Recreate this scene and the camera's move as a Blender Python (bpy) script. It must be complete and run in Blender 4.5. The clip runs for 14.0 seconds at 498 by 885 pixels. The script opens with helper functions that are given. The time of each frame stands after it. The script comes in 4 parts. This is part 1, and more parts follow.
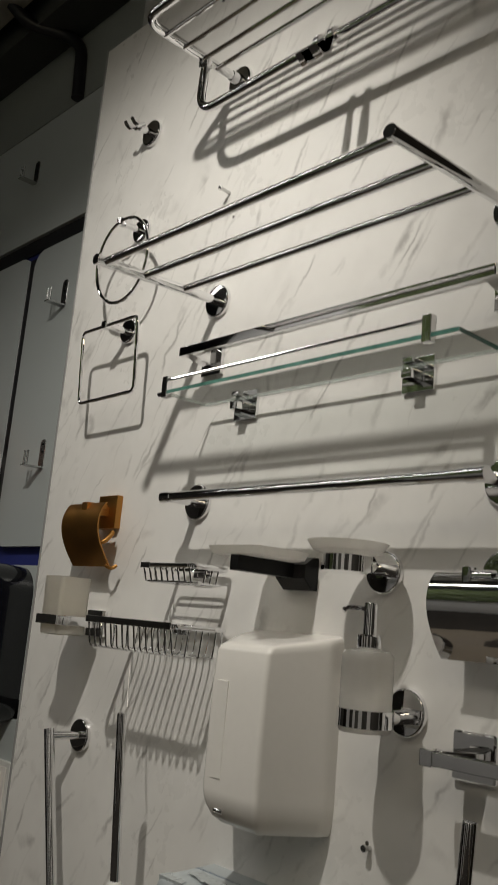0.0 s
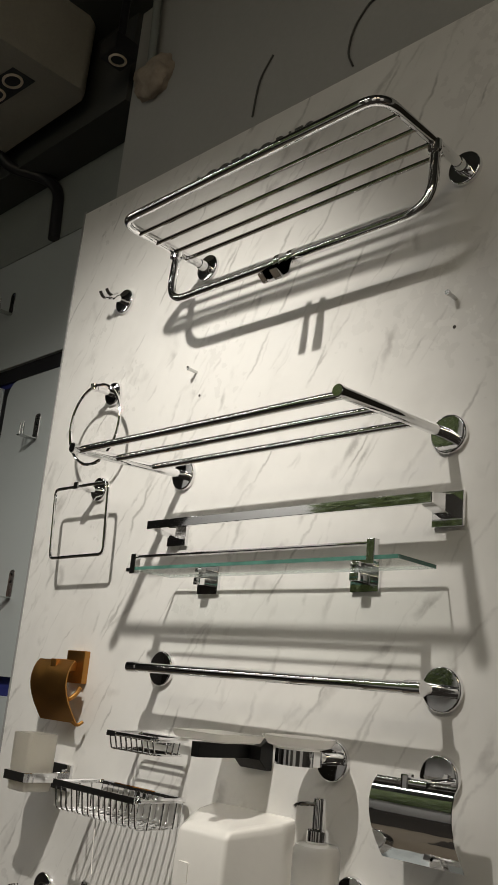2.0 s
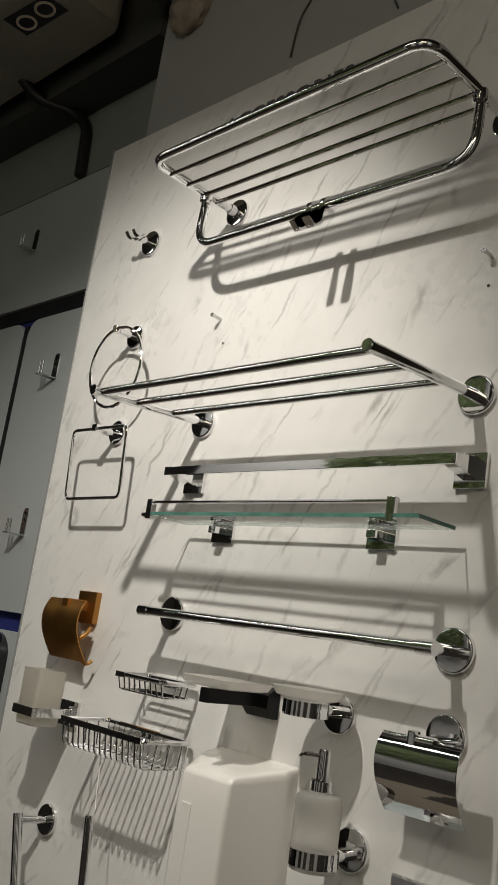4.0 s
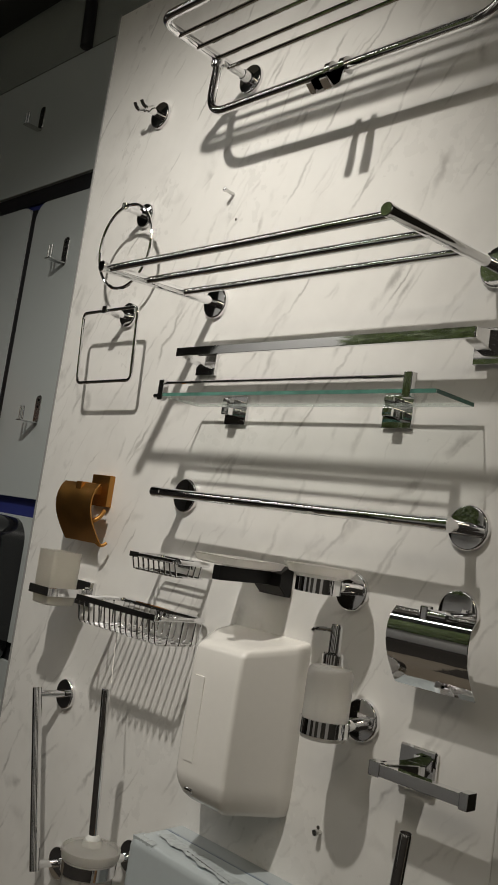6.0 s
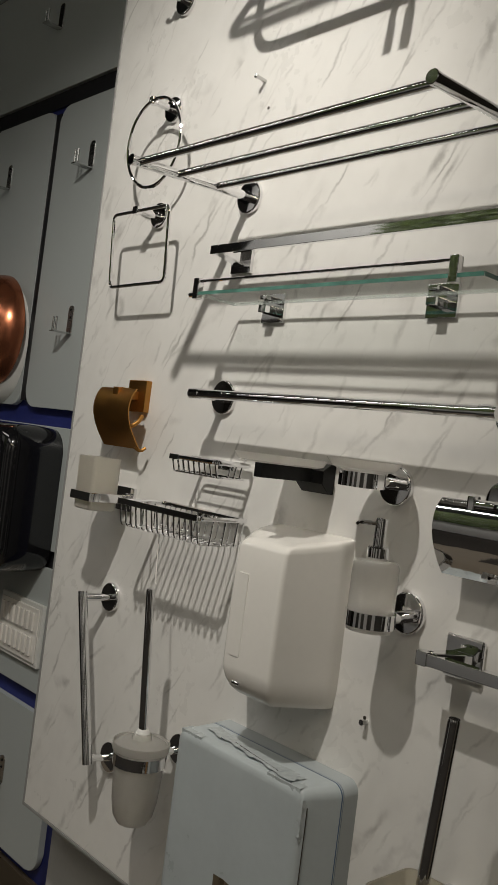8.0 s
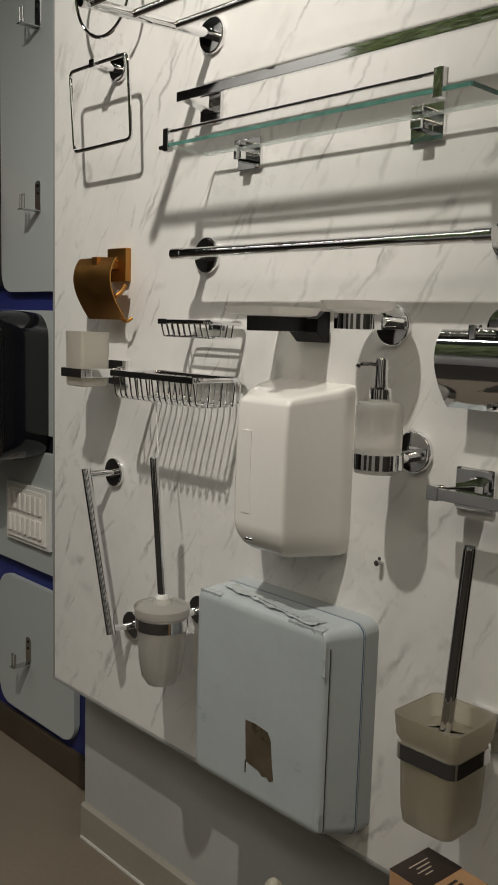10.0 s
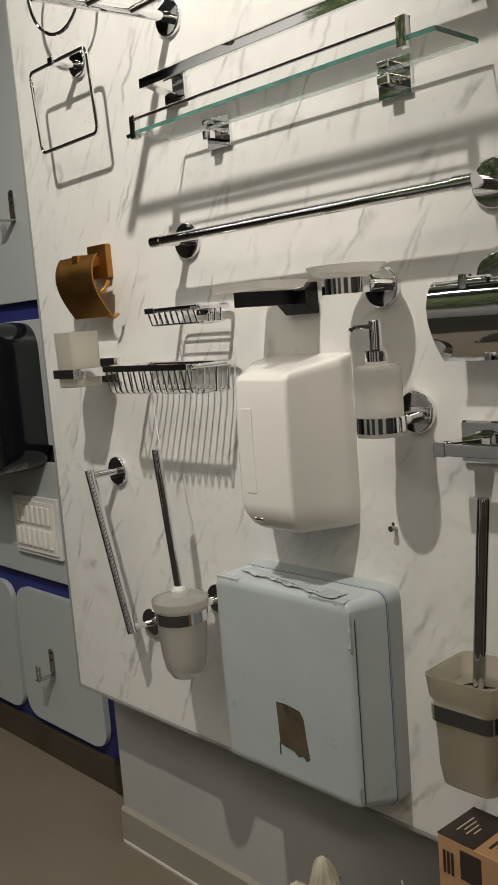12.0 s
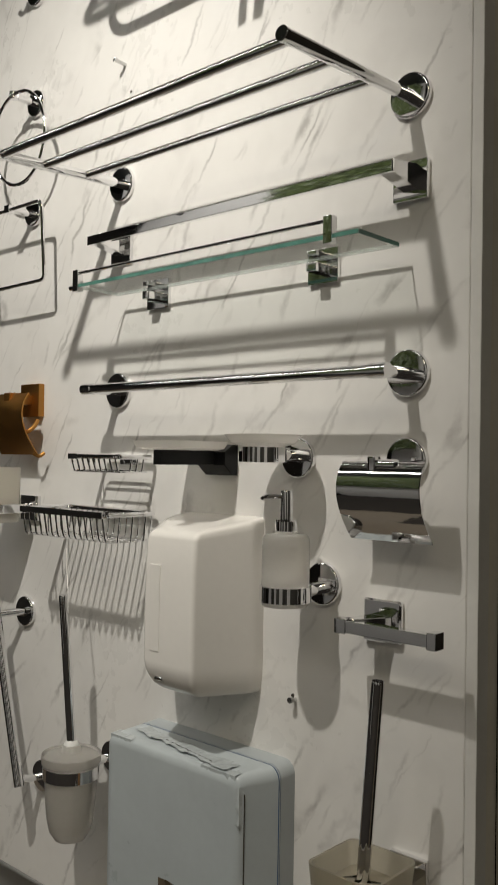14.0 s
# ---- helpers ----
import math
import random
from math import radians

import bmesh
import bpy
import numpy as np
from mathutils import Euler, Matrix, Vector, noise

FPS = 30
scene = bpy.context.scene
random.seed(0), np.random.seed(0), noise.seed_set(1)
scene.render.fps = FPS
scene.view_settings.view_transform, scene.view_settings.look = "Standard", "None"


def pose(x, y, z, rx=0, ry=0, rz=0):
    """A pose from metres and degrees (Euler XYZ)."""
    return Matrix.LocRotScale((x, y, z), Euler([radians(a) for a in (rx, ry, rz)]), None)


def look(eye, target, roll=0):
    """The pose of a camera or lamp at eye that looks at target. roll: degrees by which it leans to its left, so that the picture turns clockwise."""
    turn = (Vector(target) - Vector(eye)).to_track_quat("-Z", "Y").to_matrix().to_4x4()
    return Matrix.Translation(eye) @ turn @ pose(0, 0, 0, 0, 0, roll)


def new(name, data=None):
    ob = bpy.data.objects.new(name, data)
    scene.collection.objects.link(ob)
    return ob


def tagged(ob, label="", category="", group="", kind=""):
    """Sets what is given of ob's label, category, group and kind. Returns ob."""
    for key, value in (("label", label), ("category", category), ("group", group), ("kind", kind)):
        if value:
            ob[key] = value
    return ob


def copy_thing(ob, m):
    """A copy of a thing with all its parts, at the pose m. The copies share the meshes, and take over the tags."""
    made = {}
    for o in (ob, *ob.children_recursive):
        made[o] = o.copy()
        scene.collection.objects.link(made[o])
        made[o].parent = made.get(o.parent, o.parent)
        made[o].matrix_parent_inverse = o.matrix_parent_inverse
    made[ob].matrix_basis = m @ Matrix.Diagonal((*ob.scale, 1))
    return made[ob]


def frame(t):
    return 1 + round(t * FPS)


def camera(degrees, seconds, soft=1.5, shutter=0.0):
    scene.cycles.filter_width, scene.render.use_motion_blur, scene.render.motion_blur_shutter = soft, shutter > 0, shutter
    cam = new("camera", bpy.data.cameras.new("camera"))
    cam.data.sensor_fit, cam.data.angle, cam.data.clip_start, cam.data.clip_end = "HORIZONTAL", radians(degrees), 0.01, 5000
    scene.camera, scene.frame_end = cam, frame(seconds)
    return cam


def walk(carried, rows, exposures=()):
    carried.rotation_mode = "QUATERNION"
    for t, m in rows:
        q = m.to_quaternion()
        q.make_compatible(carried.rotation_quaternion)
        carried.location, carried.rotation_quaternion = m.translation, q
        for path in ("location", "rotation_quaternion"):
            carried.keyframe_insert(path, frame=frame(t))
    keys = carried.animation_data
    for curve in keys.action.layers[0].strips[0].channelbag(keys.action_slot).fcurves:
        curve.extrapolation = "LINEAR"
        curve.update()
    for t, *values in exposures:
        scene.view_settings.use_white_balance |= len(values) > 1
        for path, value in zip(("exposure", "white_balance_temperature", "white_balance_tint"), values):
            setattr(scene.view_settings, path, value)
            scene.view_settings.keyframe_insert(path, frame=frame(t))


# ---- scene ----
cam = camera(31.7, 14.0, soft=0.9, shutter=0.25)
PATH = [
    (0, (1.696, -0.965, 1.118), (0.246, 0.35, 1.527), 5.1),
    (0.5, (1.708, -1.024, 1.157), (0.313, 0.307, 1.688), 9.3),
    (1, (1.73, -1.053, 1.231), (0.443, 0.342, 1.861), 9.8),
    (1.5, (1.77, -1.086, 1.279), (0.425, 0.292, 1.822), 6.0),
    (2, (1.808, -1.096, 1.294), (0.433, 0.25, 1.839), 5.4),
    (2.5, (1.81, -1.089, 1.299), (0.394, 0.224, 1.82), 6.9),
    (2.7, (1.799, -1.097, 1.299), (0.399, 0.233, 1.82), 7.2),
    (4.8, (1.784, -1.091, 1.294), (0.37, 0.273, 1.666), 8.5),
    (5, (1.781, -1.087, 1.293), (0.376, 0.29, 1.651), 8.3),
    (5.5, (1.773, -1.067, 1.281), (0.373, 0.338, 1.539), 8.2),
    (6, (1.769, -1.065, 1.27), (0.335, 0.313, 1.473), 8.5),
    (6.5, (1.763, -1.059, 1.265), (0.331, 0.327, 1.425), 8.6),
    (7, (1.756, -1.061, 1.257), (0.317, 0.324, 1.366), 8.8),
    (7.5, (1.747, -1.053, 1.243), (0.272, 0.297, 1.27), 8.4),
    (8, (1.745, -1.051, 1.235), (0.27, 0.299, 1.247), 7.3),
    (8.5, (1.742, -1.053, 1.236), (0.278, 0.309, 1.221), 7.0),
    (9, (1.727, -1.058, 1.217), (0.282, 0.322, 1.14), 6.3),
    (9.2, (1.73, -1.045, 1.218), (0.284, 0.331, 1.092), 5.7),
    (11.3, (1.704, -1.03, 1.162), (0.271, 0.33, 0.855), -4.0),
    (11.5, (1.712, -1.026, 1.168), (0.267, 0.326, 0.876), -4.0),
    (12, (1.713, -1.029, 1.17), (0.277, 0.336, 0.901), -4.5),
    (12.5, (1.721, -1.015, 1.184), (0.305, 0.377, 0.944), -4.5),
    (13, (1.719, -1.017, 1.175), (0.341, 0.42, 0.985), -2.9),
    (13.5, (1.74, -1.001, 1.188), (0.384, 0.467, 1.104), -0.5),
    (14, (1.749, -1.004, 1.207), (0.401, 0.473, 1.239), 0.9),
]
walk(cam, [(t, look(eye, target, roll)) for t, eye, target, roll in PATH], [(0.0, -0.34), (0.9, -0.16), (2.6, 0.03), (5.0, -0.17), (7.0, -0.22), (9.0, -0.19), (11.4, 0.26), (12.5, 0.22), (14.0, 0.05)])

# ---- world and light ----
FLOOR = -0.058
WALL = 0.085      # face of the plastered wall behind the board
LEFT = 0.19       # face of the grey boards beside it
CEIL = 3.15

world = bpy.data.worlds.new("room_air")
scene.world = world
world.use_nodes = True
world.node_tree.nodes["Background"].inputs[0].default_value = (0.9, 0.95, 1.0, 1)
world.node_tree.nodes["Background"].inputs[1].default_value = 0.02


def lamp(name, kind, m, watts, colour, **more):
    data = bpy.data.lights.new(name, kind)
    data.energy, data.color = watts, colour
    if kind == "SPOT":
        data.spot_size, data.spot_blend, data.shadow_soft_size = radians(more["cone"]), more["blend"], more["size"]
    if kind == "AREA":
        data.shape, data.size, data.size_y = "RECTANGLE", more["size"], more["size_y"]
    ob = new(name, data)
    ob.matrix_world = m
    return ob


lamp("spot_lamp", "SPOT", look((0.956, -0.974, 2.51), (0.15, 0.0, 1.11)), 86, (1.0, 0.953, 0.872), cone=92, blend=1.0, size=0.02)
# unseen area lights added as fill for the partition, the board and the room
lamp("fill_light", "AREA", look((-1.3, -1.75, 3.1), (-1.15, -2.82, 0.7)), 20, (1.0, 0.97, 0.92), size=2.0, size_y=0.25)
lamp("fill_light", "AREA", look((2.4, -2.3, 3.1), (1.3, 0.0, 1.2)), 9.5, (1.0, 0.86, 0.6), size=1.2, size_y=0.6)
lamp("fill_light", "AREA", look((0.6, -2.3, 3.1), (0.6, -2.1, 0.0)), 7, (1.0, 0.96, 0.9), size=1.2, size_y=0.6)
# two more added washes, to brighten the pale uprights that the chrome mirrors
lamp("fill_light", "AREA", look((3.3, -2.2, 3.1), (4.1, -2.3, 1.2)), 18, (1.0, 0.93, 0.82), size=0.25, size_y=1.2)
lamp("fill_light", "AREA", look((2.0, -3.1, 3.1), (2.2, -4.2, 0.9)), 21, (1.0, 0.94, 0.84), size=2.2, size_y=0.3)


# ---- materials ----
def material(name, colour, rough=0.5, metal=0.0, vary=0.08, scale=6.0, fine=90.0, bump=0.0, **more):
    """A surface with large stains and fine grain in colour and gloss."""
    m = bpy.data.materials.new(name)
    m.use_nodes = True
    nodes, links = m.node_tree.nodes, m.node_tree.links
    p = nodes["Principled BSDF"]
    p.inputs["Metallic"].default_value = metal
    for key, value in more.items():
        p.inputs[key.replace("_", " ")].default_value = value
    at = nodes.new("ShaderNodeTexCoord").outputs["Object"]
    big, small = nodes.new("ShaderNodeTexNoise"), nodes.new("ShaderNodeTexNoise")
    for n, s, d in ((big, scale, 4), (small, fine, 3)):
        n.inputs["Scale"].default_value, n.inputs["Detail"].default_value = s, d
        links.new(at, n.inputs["Vector"])
    add = nodes.new("ShaderNodeMath")
    add.operation = "MULTIPLY_ADD"
    add.inputs[1].default_value = 0.45
    links.new(small.outputs["Fac"], add.inputs[0])
    links.new(big.outputs["Fac"], add.inputs[2])
    ramp = nodes.new("ShaderNodeMapRange")
    ramp.inputs[1].default_value, ramp.inputs[2].default_value = 0.45, 1.0
    ramp.inputs[3].default_value, ramp.inputs[4].default_value = 1 - vary, 1 + vary
    links.new(add.outputs[0], ramp.inputs[0])
    mul = nodes.new("ShaderNodeVectorMath")
    mul.operation = "SCALE"
    mul.inputs[0].default_value = colour
    links.new(ramp.outputs[0], mul.inputs["Scale"])
    links.new(mul.outputs[0], p.inputs["Base Color"])
    rr = nodes.new("ShaderNodeMapRange")
    rr.inputs[1].default_value, rr.inputs[2].default_value = 0.45, 1.0
    rr.inputs[3].default_value, rr.inputs[4].default_value = rough * 0.8, min(1.0, rough * 1.25)
    links.new(add.outputs[0], rr.inputs[0])
    links.new(rr.outputs[0], p.inputs["Roughness"])
    if bump:
        b = nodes.new("ShaderNodeBump")
        b.inputs["Strength"].default_value, b.inputs["Distance"].default_value = bump, 0.002
        links.new(add.outputs[0], b.inputs["Height"])
        links.new(b.outputs[0], p.inputs["Normal"])
    return m


def marble():
    """White laminate with thin slanting grey-brown veins and soft clouds."""
    m = material("marble_laminate", (0.8, 0.785, 0.75), 0.3, vary=0.03, scale=3.0, fine=40)
    nodes, links = m.node_tree.nodes, m.node_tree.links
    p = nodes["Principled BSDF"]
    base = p.inputs["Base Color"].links[0].from_socket
    coord = nodes.new("ShaderNodeTexCoord").outputs["Object"]
    turn = nodes.new("ShaderNodeMapping")
    slant = nodes.new("ShaderNodeMapping")
    slant.inputs["Rotation"].default_value = (0, radians(-33), 0)
    links.new(coord, slant.inputs["Vector"])
    turn.inputs["Scale"].default_value = (8.0, 1.0, 1.15)
    links.new(slant.outputs[0], turn.inputs["Vector"])
    wob = nodes.new("ShaderNodeTexNoise")
    wob.inputs["Scale"].default_value, wob.inputs["Detail"].default_value = 7.0, 6
    wob.inputs["Roughness"].default_value = 0.6
    links.new(coord, wob.inputs["Vector"])
    mix = nodes.new("ShaderNodeVectorMath")
    mix.operation = "MULTIPLY_ADD"
    mix.inputs[1].default_value = (0.5, 0.2, 0.2)
    links.new(wob.outputs["Color"], mix.inputs[0])
    links.new(turn.outputs[0], mix.inputs[2])

    def vein(scale, width, seed, amount, lo, hi):
        """Broken lines along the borders of long slanting cells."""
        shift = nodes.new("ShaderNodeVectorMath")
        shift.inputs[1].default_value = (seed, seed * 2.3, seed * 0.7)
        links.new(mix.outputs[0], shift.inputs[0])
        n = nodes.new("ShaderNodeTexVoronoi")
        n.feature = "DISTANCE_TO_EDGE"
        n.inputs["Scale"].default_value = scale
        links.new(shift.outputs[0], n.inputs["Vector"])
        r = nodes.new("ShaderNodeMapRange")
        r.inputs[1].default_value, r.inputs[2].default_value = 0.0, width
        r.inputs[3].default_value, r.inputs[4].default_value = amount, 0.0
        r.interpolation_type = "SMOOTHSTEP"
        links.new(n.outputs["Distance"], r.inputs[0])
        k = nodes.new("ShaderNodeTexNoise")
        k.noise_dimensions = "4D"
        k.inputs["W"].default_value = seed + 7
        k.inputs["Scale"].default_value, k.inputs["Detail"].default_value = 11.0, 4
        links.new(coord, k.inputs["Vector"])
        g = nodes.new("ShaderNodeMapRange")
        g.inputs[1].default_value, g.inputs[2].default_value = lo, hi
        links.new(k.outputs["Fac"], g.inputs[0])
        out = nodes.new("ShaderNodeMath")
        out.operation = "MULTIPLY"
        links.new(r.outputs[0], out.inputs[0])
        links.new(g.outputs[0], out.inputs[1])
        return out.outputs[0]

    colour = base
    for args, tint in (((1.0, 0.032, 3.1, 0.68, 0.48, 0.63), (0.34, 0.325, 0.3)), ((1.4, 0.036, 8.4, 0.42, 0.5, 0.66), (0.38, 0.365, 0.335)),
                       ((2.0, 0.04, 1.7, 0.28, 0.53, 0.68), (0.36, 0.34, 0.31)), ((1.1, 0.26, 5.2, 0.17, 0.44, 0.66), (0.5, 0.48, 0.45))):
        mixer = nodes.new("ShaderNodeMix")
        mixer.data_type = "RGBA"
        links.new(vein(*args), mixer.inputs["Factor"])
        links.new(colour, mixer.inputs[6])
        mixer.inputs[7].default_value = (*tint, 1)
        colour = mixer.outputs[2]
    links.new(colour, p.inputs["Base Color"])
    return m


MARBLE = marble()
CHROME = material("chrome", (0.83, 0.83, 0.84), 0.045, 1.0, vary=0.02)
THIN_CHROME = material("thin_chrome_sheet", (0.8, 0.8, 0.8), 0.05, 1.0, vary=0.03, scale=9, fine=22, bump=0.22)
STEEL = material("brushed_steel", (0.6, 0.6, 0.59), 0.22, 1.0, vary=0.06, fine=300)
GOLD = material("satin_gold", (0.43, 0.215, 0.06), 0.38, 1.0, vary=0.1, scale=30, fine=400)
BLACK_METAL = material("black_metal", (0.006, 0.006, 0.006), 0.35, vary=0.2, Specular_IOR_Level=0.25)
BLACK_GLOSS = material("black_plastic", (0.008, 0.008, 0.009), 0.12, vary=0.2, Coat_Weight=0.5)
WHITE_PLASTIC = material("white_plastic", (0.84, 0.815, 0.765), 0.2, vary=0.025, Coat_Weight=0.4)
OFFWHITE = material("off_white_plastic", (0.7, 0.7, 0.67), 0.4, vary=0.04)
BLUE_FILM = material("pale_blue_enamel", (0.46, 0.503, 0.512), 0.32, vary=0.05, scale=12, bump=0.05)
BLUE_SIDE = material("grey_blue_enamel", (0.42, 0.455, 0.465), 0.38, vary=0.04)
FILM = material("loose_film", (0.47, 0.51, 0.515), 0.18, vary=0.12, scale=60, fine=200, bump=0.3, Coat_Weight=0.4)
FROST = material("frosted_glass", (0.88, 0.86, 0.82), 0.5, vary=0.04, Transmission_Weight=0.86, IOR=1.45)
FROST_DIM = material("smoky_frosted_glass", (0.78, 0.73, 0.61), 0.45, vary=0.05, Transmission_Weight=0.85, IOR=1.45)
FROST_CREAM = material("cream_frosted_glass", (0.87, 0.84, 0.77), 0.45, vary=0.04, Transmission_Weight=0.85, IOR=1.45)
GREEN_EDGE = material("green_glass_edge", (0.085, 0.21, 0.17), 0.12, vary=0.4, scale=15, fine=60)
PALE_EDGE = material("pale_glass_edge", (0.86, 0.9, 0.87), 0.15, vary=0.06, Transmission_Weight=0.8)


def pane_glass():
    """Thin clear glass: light goes straight through, the gloss grows at glancing angles."""
    m = bpy.data.materials.new("pane_glass")
    m.use_nodes = True
    nodes, links = m.node_tree.nodes, m.node_tree.links
    nodes.remove(nodes["Principled BSDF"])
    clear, gloss = nodes.new("ShaderNodeBsdfTransparent"), nodes.new("ShaderNodeBsdfGlossy")
    clear.inputs["Color"].default_value = (0.985, 0.995, 0.99, 1)
    gloss.inputs["Roughness"].default_value = 0.02
    facing, mixer = nodes.new("ShaderNodeLayerWeight"), nodes.new("ShaderNodeMixShader")
    facing.inputs["Blend"].default_value = 0.25
    weak = nodes.new("ShaderNodeMath")
    weak.operation = "MULTIPLY_ADD"
    weak.inputs[1].default_value, weak.inputs[2].default_value = 0.12, 0.015
    links.new(facing.outputs["Facing"], weak.inputs[0])
    links.new(weak.outputs[0], mixer.inputs[0])
    links.new(clear.outputs[0], mixer.inputs[1])
    links.new(gloss.outputs[0], mixer.inputs[2])
    links.new(mixer.outputs[0], nodes["Material Output"].inputs["Surface"])
    return m


CLEAR = pane_glass()
EDGE_GREY = material("grey_edge_band", (0.55, 0.54, 0.5), 0.45, vary=0.06)
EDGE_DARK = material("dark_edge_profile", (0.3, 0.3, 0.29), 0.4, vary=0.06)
OLIVE = material("olive_grey_paint", (0.72, 0.69, 0.6), 0.5, vary=0.1, scale=4)
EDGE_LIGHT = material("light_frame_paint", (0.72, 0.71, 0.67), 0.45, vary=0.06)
PLASTER = material("grey_plaster", (0.42, 0.42, 0.405), 0.8, vary=0.08, scale=2.5, bump=0.15)
SKIRT = material("skirting_paint", (0.31, 0.29, 0.24), 0.55, vary=0.1, scale=8)
FLOOR_MAT = material("floor_vinyl", (0.2, 0.165, 0.122), 0.45, vary=0.15, scale=3, bump=0.1)
FLOOR_DARK = material("dark_floor_sheet", (0.035, 0.03, 0.026), 0.95, vary=0.3, scale=4, fine=300, bump=0.5)
BLUE = material("blue_wall_paint", (0.02, 0.028, 0.16), 0.5, vary=0.15)
BLACK_STRIP = material("black_strip_paint", (0.012, 0.012, 0.014), 0.4, vary=0.2)
PANEL = material("grey_board", (0.45, 0.485, 0.48), 0.42, vary=0.03, scale=2)
DARK_WOOD = material("dark_brown_laminate", (0.02, 0.017, 0.013), 0.6, vary=0.25, scale=5, Specular_IOR_Level=0.2)
PLINTH = material("brown_plinth_board", (0.06, 0.046, 0.03), 0.5, vary=0.3, scale=7)
DARK = material("dark_ceiling_paint", (0.06, 0.062, 0.058), 0.8, vary=0.25)
TEAL = material("dim_grey_paint", (0.25, 0.27, 0.255), 0.7, vary=0.1)
ROOM = material("room_wall_paint", (0.1, 0.095, 0.085), 0.8, vary=0.08)
ROOM_LIGHT = material("pale_reflector_paint", (0.76, 0.75, 0.72), 0.7, vary=0.06)
COPPER = material("copper_shell", (0.45, 0.16, 0.08), 0.22, 0.85, vary=0.06)
CARTON = material("printed_carton", (0.52, 0.3, 0.15), 0.6, vary=0.12, scale=20)
CARTON_DARK = material("dark_brown_print", (0.045, 0.03, 0.024), 0.5, vary=0.15)
BAG = material("cream_bag", (0.5, 0.46, 0.36), 0.55, vary=0.15, scale=14, bump=0.2)
TINSEL = material("white_tinsel", (0.75, 0.75, 0.74), 0.3, vary=0.15)
BLUE_LINE = material("blue_gasket", (0.05, 0.1, 0.2), 0.4)
HOLE = material("dark_opening", (0.05, 0.042, 0.034), 0.7, vary=0.25)
WINDOW = material("smoky_window", (0.1, 0.078, 0.05), 0.3, vary=0.35, scale=25)
CABLE = material("grey_cable", (0.09, 0.09, 0.085), 0.6, vary=0.3, scale=20)
BEIGE = material("beige_casing", (0.31, 0.29, 0.24), 0.5, vary=0.12, scale=5)
FOAM = material("foam_filler", (0.36, 0.3, 0.24), 0.9, vary=0.25, scale=30, bump=0.6)
LETTER = material("dark_letter", (0.1, 0.1, 0.095), 0.4)
PRINT = material("pale_print", (0.7, 0.6, 0.48), 0.5)
LEAF = material("leaf_green", (0.115, 0.155, 0.05), 0.4, vary=0.95, scale=22)


# ---- mesh helpers ----
ORIGIN = {}


def thing(name, label, category, at, group="", kind=""):
    ob = tagged(new(name), label, category, group, kind)
    ob.location = at
    ORIGIN[ob] = Vector(at)
    return ob


def finish(bm, name, mat, at=(0, 0, 0), angle=35):
    bmesh.ops.recalc_face_normals(bm, faces=bm.faces)
    bmesh.ops.translate(bm, verts=bm.verts, vec=-Vector(at))
    data = bpy.data.meshes.new(name)
    bm.to_mesh(data)
    bm.free()
    data.materials.append(mat)
    data.shade_smooth()
    data.set_sharp_from_angle(angle=radians(angle))
    return data


def even(ob):
    """Keeps broad faces flat beside their thin rounded edges."""
    m = ob.modifiers.new("even_normals", "WEIGHTED_NORMAL")
    m.keep_sharp, m.weight = True, 60


def part(name, bm, mat, parent, label="", angle=35):
    """One mesh, built in world metres, as a part of a thing."""
    ob = new(name, finish(bm, name, mat, ORIGIN[parent], angle))
    ob.parent = parent
    ORIGIN[ob] = ORIGIN[parent]
    even(ob)
    return tagged(ob, label)


def structure(name, bm, mat, label, category, angle=35):
    ob = new(name, finish(bm, name, mat, angle=angle))
    ORIGIN[ob] = Vector((0, 0, 0))
    return tagged(ob, label, category, kind="structure")


def box(x0, x1, y0, y1, z0, z1, bevel=0.0, seg=2, bm=None):
    bm = bm or bmesh.new()
    made = bmesh.ops.create_cube(bm, size=1.0)["verts"]
    for v in made:
        v.co = Vector(((x0 + x1) / 2 + v.co.x * (x1 - x0), (y0 + y1) / 2 + v.co.y * (y1 - y0), (z0 + z1) / 2 + v.co.z * (z1 - z0)))
    if bevel:
        edges = {e for v in made for e in v.link_edges}
        bmesh.ops.bevel(bm, geom=list(edges), offset=bevel, segments=seg, profile=0.5, affect="EDGES")
    return bm


def rounded(points, radius, steps=6, closed=False):
    """A path whose corners are rounded."""
    pts, out = [Vector(p) for p in points], []
    for n, p in enumerate(pts):
        if not closed and n in (0, len(pts) - 1):
            out.append(p)
            continue
        a, b = pts[n - 1] - p, pts[(n + 1) % len(pts)] - p
        r = min(radius, a.length * 0.49, b.length * 0.49)
        a, b = p + a.normalized() * r, p + b.normalized() * r
        for k in range(steps + 1):
            t = k / steps
            out.append(a * (1 - t) ** 2 + p * 2 * t * (1 - t) + b * t * t)
    return out


